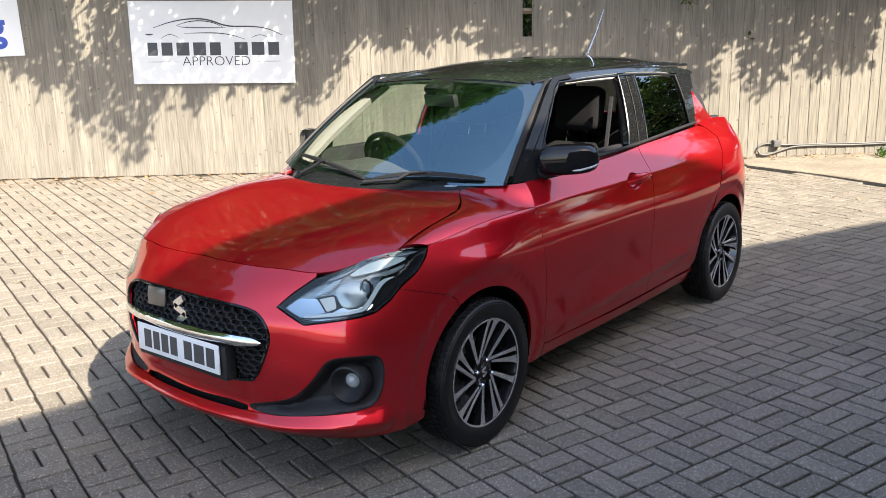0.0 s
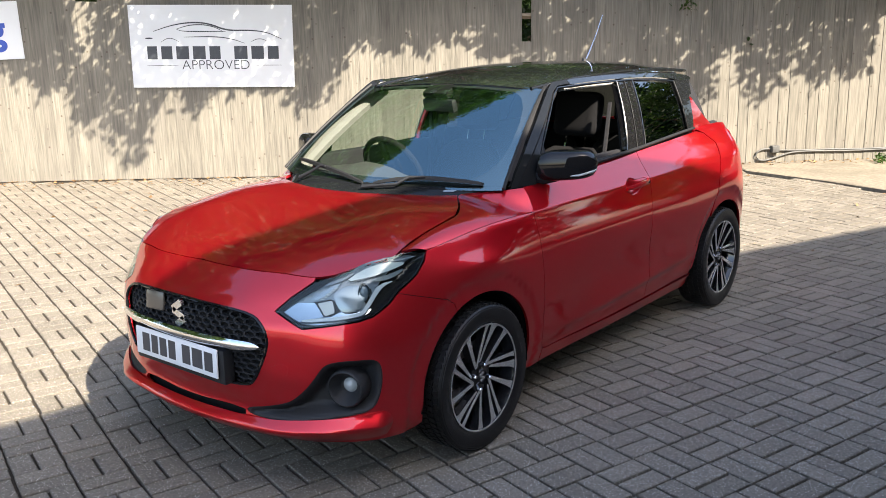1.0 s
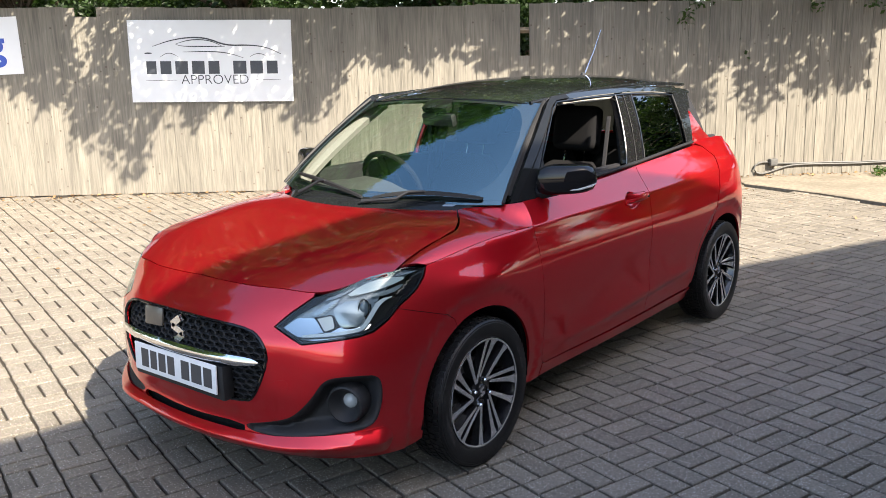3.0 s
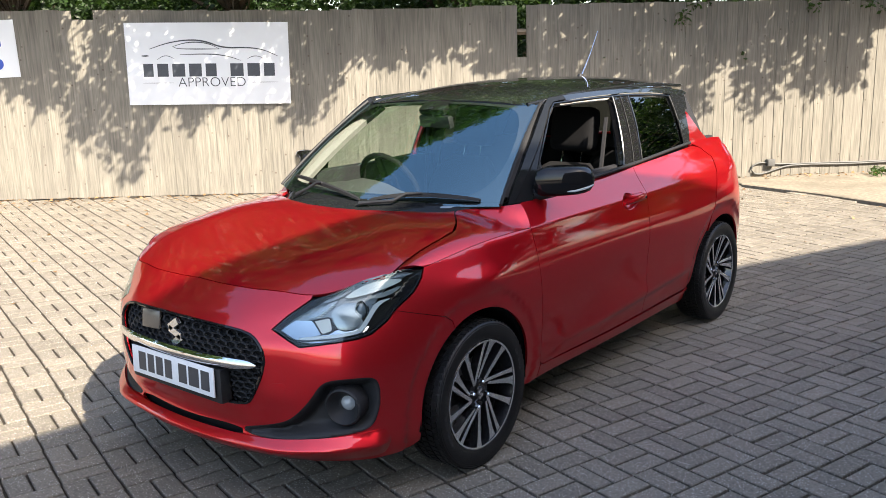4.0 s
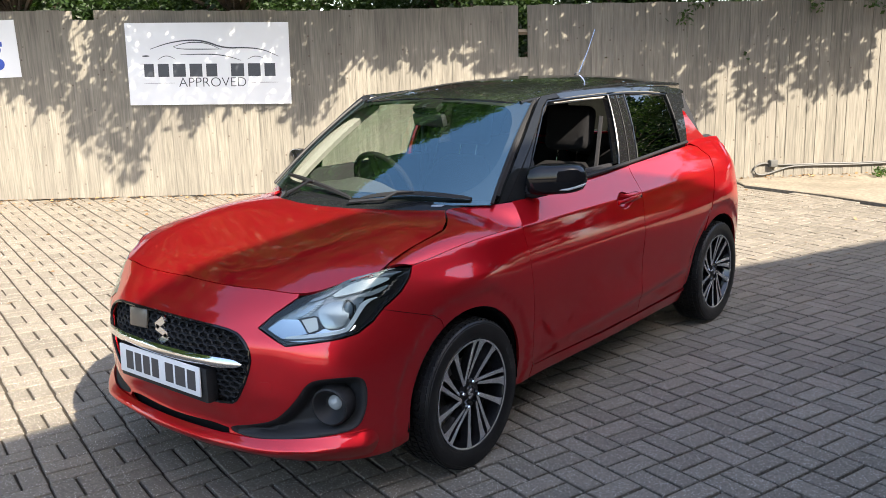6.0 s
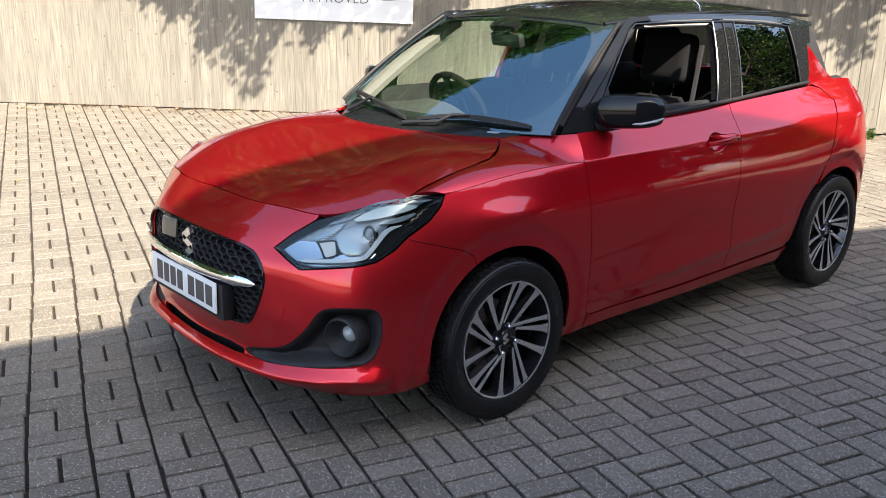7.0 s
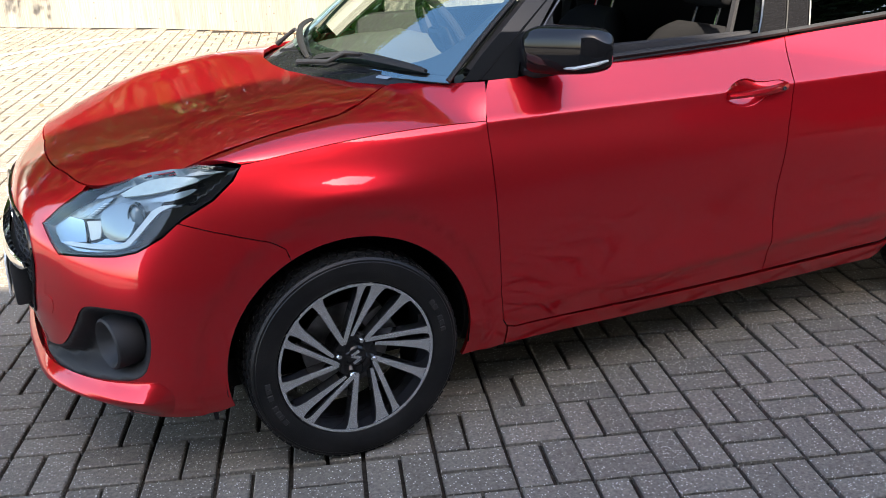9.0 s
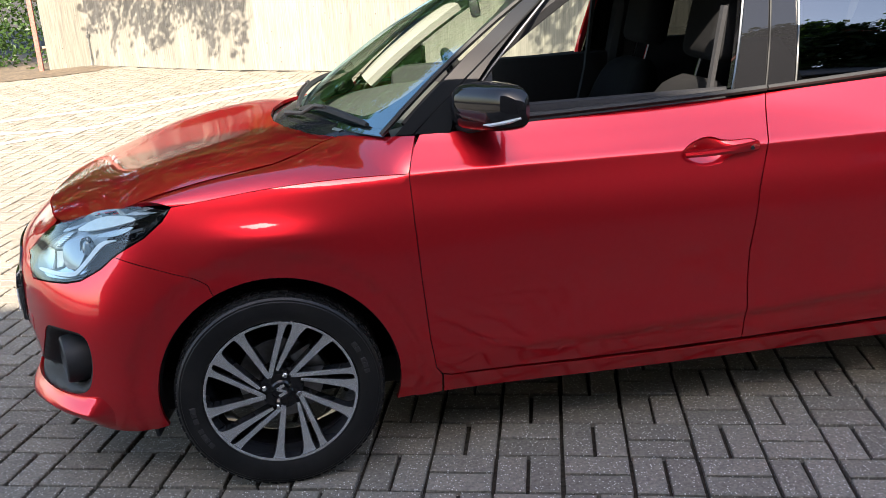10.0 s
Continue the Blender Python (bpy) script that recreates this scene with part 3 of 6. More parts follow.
def make_cable():
    bm = bmesh.new()
    pts = [on_fence(s, z, .03).translation for s, z in ((1.53, .235), (1.62, .25), (1.72, .22), (1.75, .16), (1.70, .105), (1.6, .10), (1.45, .145), (1.3, .19), (1.1, .20), (.8, .195), (.5, .185), (.0, .19), (-.8, .2), (-2.0, .2), (-3.5, .2))]
    tube(bm, rounded([tuple(p) for p in pts], .05, closed=False), .011, 8)
    cb = part("cable", bm, M["cable"])
    tagged(cb, "grey armoured cable looped and clipped along the fence foot", "cable")
    bm = bmesh.new()
    tube(bm, [on_fence(s, z, .03).translation for s, z in ((1.5, .225), (1.2, .215), (.8, .215), (.4, .205), (-.3, .21), (-3.5, .22))], .009, 6)
    tagged(part("cable", bm, M["cable"]), "thin grey cable clipped along the fence foot", "cable")
    jb = thing("junction_box", on_fence(1.5, .24, .04), "small grey outdoor junction box on the fence", "electrical box")
    part("body", box(bmesh.new(), (.10, .055, .09), bevel=.008), M["cable"], jb)
    part("lid", box(bmesh.new(), (.086, .012, .076), Matrix.Translation((0, .031, 0)), .004), M["cable"], jb)


make_signs()
make_cable()
gate_post = thing("gate_post", Matrix.Translation((3.76, -12.05, fall(3.76, -12.05))), "rusty dark red steel gate post", "post")
part("post", box(bmesh.new(), (.07, .07, 2.3), Matrix.Translation((0, 0, 1.15)), .006), M["post_red"], gate_post)
gate_latch = thing("gate_latch", Matrix.Translation((3.02, -12.28, fall(3, -12.3) + .42)) @ pose(0, 0, 0, 0, 0, 45), "grey steel drop bolt on the fence", "latch")
part("bolt", tube(bmesh.new(), [(0, 0, -.4), (0, 0, .12)], .010, 8), M["cable"], gate_latch)
part("bracket", box(bmesh.new(), (.06, .02, .05), Matrix.Translation((0, 0, .06)), .004), M["cable"], gate_latch)


# ---- trees and hedge behind the fence ----
def leaves(centres, count, size, rng, droop=.3):
    """Small folded leaves scattered round clump centres (place, radius)."""
    verts, faces = [], []
    for (c, r) in centres:
        for _ in range(max(3, int(count * r * r * 6))):
            v = Vector((rng.gauss(0, 1), rng.gauss(0, 1), rng.gauss(0, .8)))
            v = v.normalized() * r * (rng.random() ** .45)
            p = Vector(c) + v
            d = Vector((rng.gauss(0, 1), rng.gauss(0, 1), rng.gauss(0, .6) - droop)).normalized()
            a = d.orthogonal().normalized()
            a = (Matrix.Rotation(rng.random() * math.tau, 3, d) @ a)
            n = d.cross(a)
            s = size * (.6 + .8 * rng.random())
            k = len(verts)
            verts += [p, p + d * s * .5 + a * s * .32 + n * s * .06, p + d * s, p + d * s * .5 - a * s * .32 + n * s * .06]
            faces += [(k, k + 1, k + 2), (k, k + 2, k + 3)]
    return verts, faces


def make_tree(name, base, height, clumps, label, mat, seed, trunk=.12, count=46, size=.10, lean=(0, 0)):
    """A tapered trunk with limbs that reach to each clump of leaves."""
    rng = random.Random(seed)
    tr = thing(name, Matrix.Translation(base), label, "tree", "trees round the yard")
    bm = bmesh.new()
    top = Vector((lean[0], lean[1], height))
    spine = [Vector((0, 0, -.1)) + (top - Vector((0, 0, -.1))) * (k / 6) + Vector((rng.gauss(0, .04), rng.gauss(0, .04), 0)) * k for k in range(7)]
    tube(bm, spine, [trunk * (1 - .8 * k / 6) for k in range(7)], 9)
    part("trunk", bm, M["bark"], tr)
    limbs = bmesh.new()
    for c, r in clumps:
        if rng.random() < (.5 if r >= .28 else .05):
            a = spine[min(5, max(1, int((c[2] - .6) / height * 6)))]
            e = Vector(c)
            tube(limbs, [a, a.lerp(e, .5) + Vector((0, 0, .12)), e], [trunk * .3, trunk * .18, .008], 5)
    if limbs.verts:
        part("limb", limbs, M["bark"], tr)
    else:
        limbs.free()
    v, f = leaves(clumps, count, size, rng)
    link("crown", v, f, mat, tr, "many small green leaves with gaps of sky")
    return tr


def fence_frame(s, off, z):
    """s along the main fence past its bend, off out into the yard, height z."""
    return on_fence(s, z, off).translation


def make_green():
    rng = random.Random(11)
    # hedge right behind the boards
    cl = []
    for k in range(420):
        s = -3.5 + k * .038
        cl.append((fence_frame(s, -.3 - .7 * rng.random(), 1.3 + 1.25 * rng.random() ** .8), .22 + .16 * rng.random()))
    v, f = leaves(cl, 190, .075, rng)
    tagged(link("hedge", v, f, M["leaf_dark"], kind="stuff"), "dense dark green hedge rising behind the fence", "hedge")
    # crowns that lean over the fence and shade its upper boards: how low the shade comes, along the fence
    shade = [(-3.5, 1.4), (-1, 1.6), (.17, 1.91), (.31, 1.84), (.35, 1.23), (.59, 1.03), (.82, 1.18), (1.03, .98), (1.19, 1.19), (1.5, 1.06), (1.7, .72), (1.98, 1.27), (2.13, 1.48), (2.34, 1.22), (2.45, .77), (2.75, 1.06),
             (3.45, 1.24), (4.41, 1.33), (5.03, 1.45), (5.36, 1.72), (5.76, 1.63), (6.23, 1.5), (6.75, 1.62), (6.82, 1.32), (6.99, 1.0), (7.27, .87), (7.52, 1.08), (8.28, 1.11), (8.4, 1.0), (8.57, .77), (8.64, 1.14), (8.76, 1.11),
             (8.92, .95), (9.06, .65), (9.21, .29), (9.35, .15), (9.54, .32), (9.72, .74), (9.87, .58), (9.95, 1.26), (10.27, 1.07), (10.46, 1.35), (11.2, 1.6), (12.5, 1.5)]
    shade_turned = [(0, 2.2), (.9, 2.1), (1.15, 1.5), (1.35, .55), (1.5, .35), (1.65, .6), (1.8, .45), (2.0, .25), (2.2, .4), (2.4, .95), (2.6, .85), (2.85, .55), (3.1, .5), (3.35, .3), (3.55, .6), (3.8, .75), (4.1, .6), (4.25, .35), (4.5, .75), (4.8, .3)]

    def clumps_over(place, table, s0, s1, mid, each, full):
        """Leaf clumps towards the sun from the fence, above the line to which their shade comes down."""
        ss, zz = zip(*table)
        out = []
        for _ in range(int((s1 - s0) * each)):
            s = s0 + (s1 - s0) * rng.random()
            low = float(np.interp(s, ss, zz))
            if low > 2.05:
                continue
            z = low + .05 + (2.3 - low) * rng.random() ** .9
            if rng.random() > full * (.55 + .45 * min(1, (z - low) / .25)) or (table is shade and 9.62 < s < 9.9 and z > 1.4):
                continue
            q = place(s)
            q.z = z
            q += SUN_SLOPE * (max(.55, 2.78 - z) + 1.0 * rng.random())
            out.append((tuple(q - mid), .06 + .11 * rng.random()))
        return out
    for i, (s0, s1) in enumerate(((-3.4, .2), (.2, 2.2), (2.2, 5.0), (5.0, 7.6), (7.6, 10.0), (10.0, 12.6))):
        mid = fence_frame((s0 + s1) / 2 - .8, -.9, 0)
        cl = clumps_over(lambda s: fence_frame(s, 0, 0), shade, s0, s1, mid, 420, .9)
        for _ in range(26):
            s = s0 + (s1 - s0) * rng.random()
            cl.append((tuple(fence_frame(s - 1, -1.3 + 1.6 * rng.random(), 3.1 + 2.4 * rng.random()) - mid), .3 + .25 * rng.random()))
        make_tree("tree", mid, 4.4, cl, "leafy broad-leaved tree leaning over the fence", M["leaf"], 20 + i, .11, 60, .095)
    # the same over the turned run
    mid = Vector((1.6, -12.4, 0))
    cl = clumps_over(lambda s: along(FENCE_TURN, s)[0].copy(), shade_turned, .9, 4.85, mid, 330, .8)
    make_tree("tree", mid, 4.0, cl, "leafy broad-leaved tree leaning over the turned fence", M["leaf"], 41, .10, 60, .095)
    for i, (x, y, h) in enumerate(((1.2, -12.6, 5.0), (-3.6, -9.6, 6.5), (-7.5, -5.2, 6.0), (-11.0, -1.0, 6.0), (-8.5, -10.0, 9.0), (-14, -6, 9.0), (-2.0, -14.0, 9.0))):
        cl = []
        for _ in range(46):
            a, r = rng.random() * math.tau, rng.random() ** .5
            cl.append(((math.cos(a) * r * h * .26, math.sin(a) * r * h * .26, h * (.38 + .6 * rng.random())), .4 + .35 * rng.random()))
        make_tree("tree", (x, y, 0), h * .85, cl, "tall broad-leaved tree in full leaf behind the fence", M["leaf"] if i % 2 else M["leaf_dark"], 50 + i, .16, 22, .15)
    # great trees that stand over the fence from behind
    for i, (x, y, h, w) in enumerate(((-11.5, -6.5, 15, 4.2), (-6.8, -9.0, 17, 4.2), (-4.7, -10.8, 16, 3.8), (-2.6, -12.0, 17, 4.0), (0, -13.6, 16, 3.8), (2.4, -14.6, 16, 3.8), (7.2, -14.6, 15, 3.6), (12.0, -12.5, 13, 3.6))):
        cl = []
        for _ in range(230):
            a, q, r = rng.random() * math.tau, rng.random() ** .8, rng.random() ** .4
            wide = w * math.sin(math.pi * (.12 + .84 * q)) ** .7
            z = h * (.13 + .85 * q)
            wide = min(wide, 2.4 + max(0, z - 4.5) * 1.5)
            cl.append(((math.cos(a) * r * wide, math.sin(a) * r * wide, z), .55 + .6 * rng.random()))
        make_tree("tree", (x, y, 0), h * .9, cl, "great broad-leaved tree towering behind the fence", M["leaf"], 90 + i, .26, 30, .27)
    # unseen trees behind the outbuilding, added to block sky in the car's reflections
    for i, (x, y, h) in enumerate(((-8.2, 18.2, 11), (-12.0, 15.5, 10), (-15.5, 12.5, 10), (-19.5, 9.0, 9))):
        cl = []
        for _ in range(230):
            a, q, r = rng.random() * math.tau, rng.random(), rng.random() ** .4
            wide = h * .27 * math.sin(math.pi * (.15 + .8 * q)) ** .7
            cl.append(((math.cos(a) * r * wide, math.sin(a) * r * wide, h * (.15 + .83 * q)), .5 + .5 * rng.random()))
        make_tree("tree", (x, y, 0), h * .9, cl, "unseen broad-leaved tree added behind the outbuilding", M["leaf_dark"], 120 + i, .2, 22, .32)
    # unseen tree at the yard's far corner, added so the car mirrors greenery
    cl = [((rng.gauss(0, 1.0), rng.gauss(0, 1.0), 1.0 + 4.6 * rng.random()), .4 + .3 * rng.random()) for _ in range(70)]
    make_tree("tree", (-12.6, 6.0, 0), 5.0, cl, "unseen leafy tree added at the yard's far corner for green reflections", M["leaf"], 77, .15, 40, .12)
    # sprigs that hang over the top of the boards
    cl = []
    for s, n in ((2.5, 2), (.9, 2), (.2, 2)):
        for _ in range(n):
            cl.append((fence_frame(s + rng.gauss(0, .12), .02 + .12 * rng.random(), 2.22 - .22 * rng.random()), .06 + .06 * rng.random()))
    v, f = leaves(cl, 420, .06, rng)
    tagged(link("ivy", v, f, M["leaf"], kind="stuff"), "green ivy sprigs hanging over the fence top", "ivy")
    # weeds and dry leaves at the fence foot
    verts, faces = [], []
    for j in range(1150):
        s, o = -1.5 + 13.5 * rng.random(), .03 + (.55 if j < 800 else 4.5) * rng.random() ** 2.2
        p = fence_frame(s, o, 0)
        a, w = rng.random() * math.tau, .012 + .016 * rng.random()
        z = fall(p.x, p.y) + .008 + (.03 if o < .3 and p.x < -7.4 else 0)
        d, k = Vector((math.cos(a), math.sin(a), 0)), len(verts)
        n = Vector((-d.y, d.x, .5 * rng.gauss(0, 1)))
        c = Vector((p.x, p.y, z))
        verts += [c - d * w, c + n * w * .5 + Vector((0, 0, .006)), c + d * w, c - n * w * .5 + Vector((0, 0, .004))]
        faces += [(k, k + 1, k + 2), (k, k + 2, k + 3)]
    tagged(link("leaf_litter", verts, faces, M["litter"], kind="stuff"), "scattered dry brown leaves along the fence foot", "leaves")
    cl = [((x + rng.gauss(0, .07), y + rng.gauss(0, .05), fall(x, y) + .03 + .07 * rng.random()), .05 + .03 * rng.random()) for x, y in ((-7.62, -1.25), (-7.5, -1.5), (-9.3, .35), (-9.2, .2)) for _ in range(5)]
    v, f = leaves(cl, 900, .04, rng)
    tagged(link("weed", v, f, M["leaf"], kind="stuff"), "small green weeds at the foot of the fence", "weeds")
    # bush past the gate post
    cl = [((4.6 + rng.gauss(0, .5), -13.2 + rng.gauss(0, .6), .3 + 2.0 * rng.random()), .35 + .2 * rng.random()) for _ in range(46)]
    v, f = leaves(cl, 60, .085, rng)
    tagged(link("bush", v, f, M["leaf"], kind="stuff"), "bright green unkempt bush beyond the gate post", "bush")


make_green()


# ---- the unseen building behind the camera, added to cast the yard's shade ----
def make_building():
    h = 5.0
    # the front is the wanted shade edge, moved up along the sun's slope
    dx, dy = SUN_SLOPE.x * h, SUN_SLOPE.y * h
    front = [(4.0 + dx, -.93 - .15 * 4.0 + dy), (-1.0 + dx, -.775 + dy), (-7.6 + dx, -1.185 + .42 * 7.6 + dy)]
    back = [(-6.0 + dx, 12 + dy), (4.6 + dx, 10 + dy)]
    ring = front + back
    bd = thing("building", Matrix.Translation((ring[1][0], ring[1][1], 0)), "unseen buff rendered building behind the camera, added to shade the yard", "building")
    ox, oy = ring[1]
    n = len(ring)
    verts = [(x - ox, y - oy, z) for z in (-.1, h - .25) for x, y in ring]
    faces = [(i, (i + 1) % n, n + (i + 1) % n, n + i) for i in range(n)]
    link("wall", verts, faces, M["brickwork"], bd)
    cx, cy = sum(p[0] for p in ring) / n - ox, sum(p[1] for p in ring) / n - oy
    verts = [(x - ox, y - oy, h - .25) for x, y in ring] + [(x - ox, y - oy, h) for x, y in ring] + [(cx, cy, h + .3)]
    faces = [(i, (i + 1) % n, n + (i + 1) % n, n + i) for i in range(n)] + [(n + i, n + (i + 1) % n, 2 * n) for i in range(n)]
    link("roof", verts, faces, M["slate"], bd)


def make_low_building():
    # out of view: added to close off low sky from the car's paint
    h = 3.3
    base = Vector((-6.6, 9.6, 0))
    d, n = Vector((-.92, .386, 0)), Vector((.386, .92, 0))
    bd = thing("building", Matrix(((d.x, n.x, 0, base.x), (d.y, n.y, 0, base.y), (0, 0, 1, 0), (0, 0, 0, 1))), "unseen low buff outbuilding with a dark pitched roof, added to block low sky", "building")
    part("wall", box(bmesh.new(), (12, 6, h), Matrix.Translation((6, 3, h / 2))), M["brickwork"], bd, smooth=False)
    bm = bmesh.new()
    prism(bm, [(-.2, h), (12.2, h), (12.2, h + .05), (-.2, h + .05)], -.3, 6.3)
    v = [bm.verts.new(p) for p in ((-.2, -.3, h + .05), (12.2, -.3, h + .05), (12.2, 3, h + 1.9), (-.2, 3, h + 1.9), (12.2, 6.3, h + .05), (-.2, 6.3, h + .05))]
    for q in ((0, 1, 2, 3), (3, 2, 4, 5), (1, 4, 2), (0, 3, 5)):
        bm.faces.new([v[i] for i in q])
    part("roof", bm, M["slate"], bd, smooth=False)


make_building()
make_low_building()


# ---- the car's surfaces (its own frame: x ahead of the front axle, y to its left, z up) ----
def spline(xs, ys):
    """Natural cubic spline through (xs, ys), ys of any width, as a function."""
    xs, ys = np.asarray(xs, float), np.asarray(ys, float)
    n, h = len(xs), np.diff(xs)
    a, b = np.eye(n), np.zeros_like(ys)
    for i in range(1, n - 1):
        a[i, i - 1:i + 2] = h[i - 1], 2 * (h[i - 1] + h[i]), h[i]
        b[i] = 6 * ((ys[i + 1] - ys[i]) / h[i] - (ys[i] - ys[i - 1]) / h[i - 1])
    m = np.linalg.solve(a, b)

    def f(x):
        x = np.asarray(x, float)
        i = np.clip(np.searchsorted(xs, x) - 1, 0, n - 2)
        d, e, k = xs[i + 1] - x, x - xs[i], h[i]
        if ys.ndim > 1:
            d, e, k = d[..., None], e[..., None], k[..., None]
        return (m[i] * d ** 3 + m[i + 1] * e ** 3) / (6 * k) + (ys[i] / k - m[i] * k / 6) * d + (ys[i + 1] / k - m[i + 1] * k / 6) * e
    return f


PLAN = [(.835, 0), (.826, .20), (.79, .38), (.755, .47), (.675, .62), (.56, .752), (.42, .815), (.2, .845), (-.05, .86),
        (-.4, .857), (-.9, .858), (-1.5, .862), (-2.1, .866), (-2.5, .869), (-2.72, .855), (-2.88, .79), (-2.975, .64), (-3.01, .3), (-3.02, 0)]
plan_pts = np.array([(x, -y) for x, y in PLAN[3:0:-1]] + PLAN + [(x, -y) for x, y in PLAN[-2:-5:-1]])
plan_len = np.concatenate([[0], np.cumsum(np.hypot(*np.diff(plan_pts, axis=0).T))])
plan_len -= plan_len[3]
PLAN_U = plan_len[3:3 + len(PLAN)]
plan_curve = spline(plan_len, plan_pts)
LEVELS = np.array([.18, .22, .26, .32, .36, .40, .45, .50, .60, .66, .70, .75, .80, .85, .895, .91, .925, .95, 1.0, 1.06, 1.12])
DOOR = [.08, .062, .044, .0235, .0222, .0206, .0182, .0150, .0072, .003, .0008, .006, .016, .030, .042, .047, .060, .082, .125, .165, .2]
NOSE = [(.153, .824), (.144, .822), (.128, .815), (.118, .812), (.098, .806)]
TUCKS = [  # how far the skin stands inside the plan line, by height, at each point of PLAN
    [.09, .045, .025, .035, .03, .02, .012, .005, 0, .010, .028, .062, .112, .20, .3, .34, .38, .4, .5, .6, .7],
    [.09, .045, .025, .035, .03, .02, .012, .005, 0, .010, .028, .062, .112, .20, .3, .34, .38, .4, .5, .6, .7],
    [.09, .040, .012, .02, .015, .01, .005, 0, 0, .012, .030, .066, .115, .2, .3, .34, .38, .4, .5, .6, .7],
    [.08, .030, 0, .01, .008, .005, 0, 0, .003, .014, .037, .076, .110, .155, .3, .34, .38, .4, .5, .6, .7],
    [.07, .030, .005, 0, 0, 0, 0, 0, .005, .022, .046, .076, .105, .15, .25, .28, .31, .35, .45, .55, .65],
    [.06, .030, .01, .0, 0, 0, 0, 0, .008, .024, .042, .070, .098, .135, .18, .2, .22, .25, .35, .45, .55],
    [.05, .025, .01, 0, 0, 0, 0, 0, .008, .020, .030, .046, .067, .094, .127, .14, .155, .19, .28, .38, .48],
    [.05, .030, .01, 0, 0, 0, 0, 0, 0, .006, .012, .024, .040, .062, .086, .097, .113, .15, .22, .3, .38],
    [.05, .030, .01, 0, 0, 0, 0, 0, 0, .001, .005, .013, .026, .043, .062, .071, .087, .12, .18, .25, .32],
    [.075, .058, .044, .028, .02, .016, .01, .004, 0, 0, .002, .008, .018, .032, .044, .049, .063, .088, .135, .175, .21],
    DOOR, DOOR,
    [.08, .062, .047, .026, .020, .020, .020, .014, .003, .0, .0, .005, .014, .026, .036, .040, .048, .064, .1, .145, .18],
    [.06, .05, .03, .01, .0, .0, .0, 0, 0, .0, .0, .004, .010, .018, .028, .032, .039, .055, .095, .15, .187],
    [.06, .05, .03, .01, .0, .0, .0, 0, 0, .0, .0, .004, .010, .018, .026, .029, .035, .048, .085, .142, .178],
    [.05, .03, .02, .0, .0, .0, .0, 0, 0, .0, .005, .012, .02, .03, .04, .043, .047, .055, .08, .12, .155],
    [.05, .03, .01, .0, .0, .0, .0, 0, 0, .02, .03, .04, .05, .06, .07, .073, .077, .085, .10, .13, .155],
    [.05, .03, .01, .0, .0, .0, .0, 0, 0, .02, .03, .04, .05, .06, .07, .073, .077, .085, .10, .13, .155],
    [.05, .03, .01, .0, .0, .0, .0, 0, 0, .02, .03, .04, .05, .06, .07, .073, .077, .085, .10, .13, .155]]
# the nose rolls back to the bonnet's front edge: (how far in, at what height) at the first points of PLAN
for row, (reach, top) in zip(TUCKS, NOSE):
    k = 10
    for i in range(k + 1, len(LEVELS)):
        row[i] = row[k] + (reach - row[k]) * ((LEVELS[i] - LEVELS[k]) / (top - LEVELS[k])) ** 1.3
tuck_by_height = spline(LEVELS, np.array(TUCKS).T)      # height -> the tucks along PLAN
TUCK_GRID = np.array([spline(PLAN_U, row)(np.linspace(0, PLAN_U[-1], 400)) for row in tuck_by_height(np.linspace(.18, 1.12, 200))])
# even out the fine waves below the waist, so that the doors mirror cleanly
weight = np.exp(-.5 * (np.arange(-24, 25) / 9.0) ** 2)
even = np.array([np.convolve(np.pad(col, 24, mode="reflect", reflect_type="odd"), weight / weight.sum(), "valid") for col in TUCK_GRID.T]).T
low_share = np.clip((.80 - np.linspace(.18, 1.12, 200)) / .08, 0, 1)[:, None] * np.clip((np.linspace(0, PLAN_U[-1], 400) - 1.5) / .3, 0, 1)[None, :]
TUCK_GRID = TUCK_GRID * (1 - low_share) + even * low_share
WHEELS_X, WHEEL_Z, ARCH_R = (0.0, -2.45), .305, .352


def cubic(f):
    """Weights of four neighbours for a smooth lookup."""
    return (-f + 2 * f * f - f ** 3) / 2, (2 - 5 * f * f + 3 * f ** 3) / 2, (f + 4 * f * f - 3 * f ** 3) / 2, (f ** 3 - f * f) / 2


def kick_z(x):
    """The height of the crest low on the doors."""
    return .345 + .046 * np.clip(-.7 - x, -.3, 2)


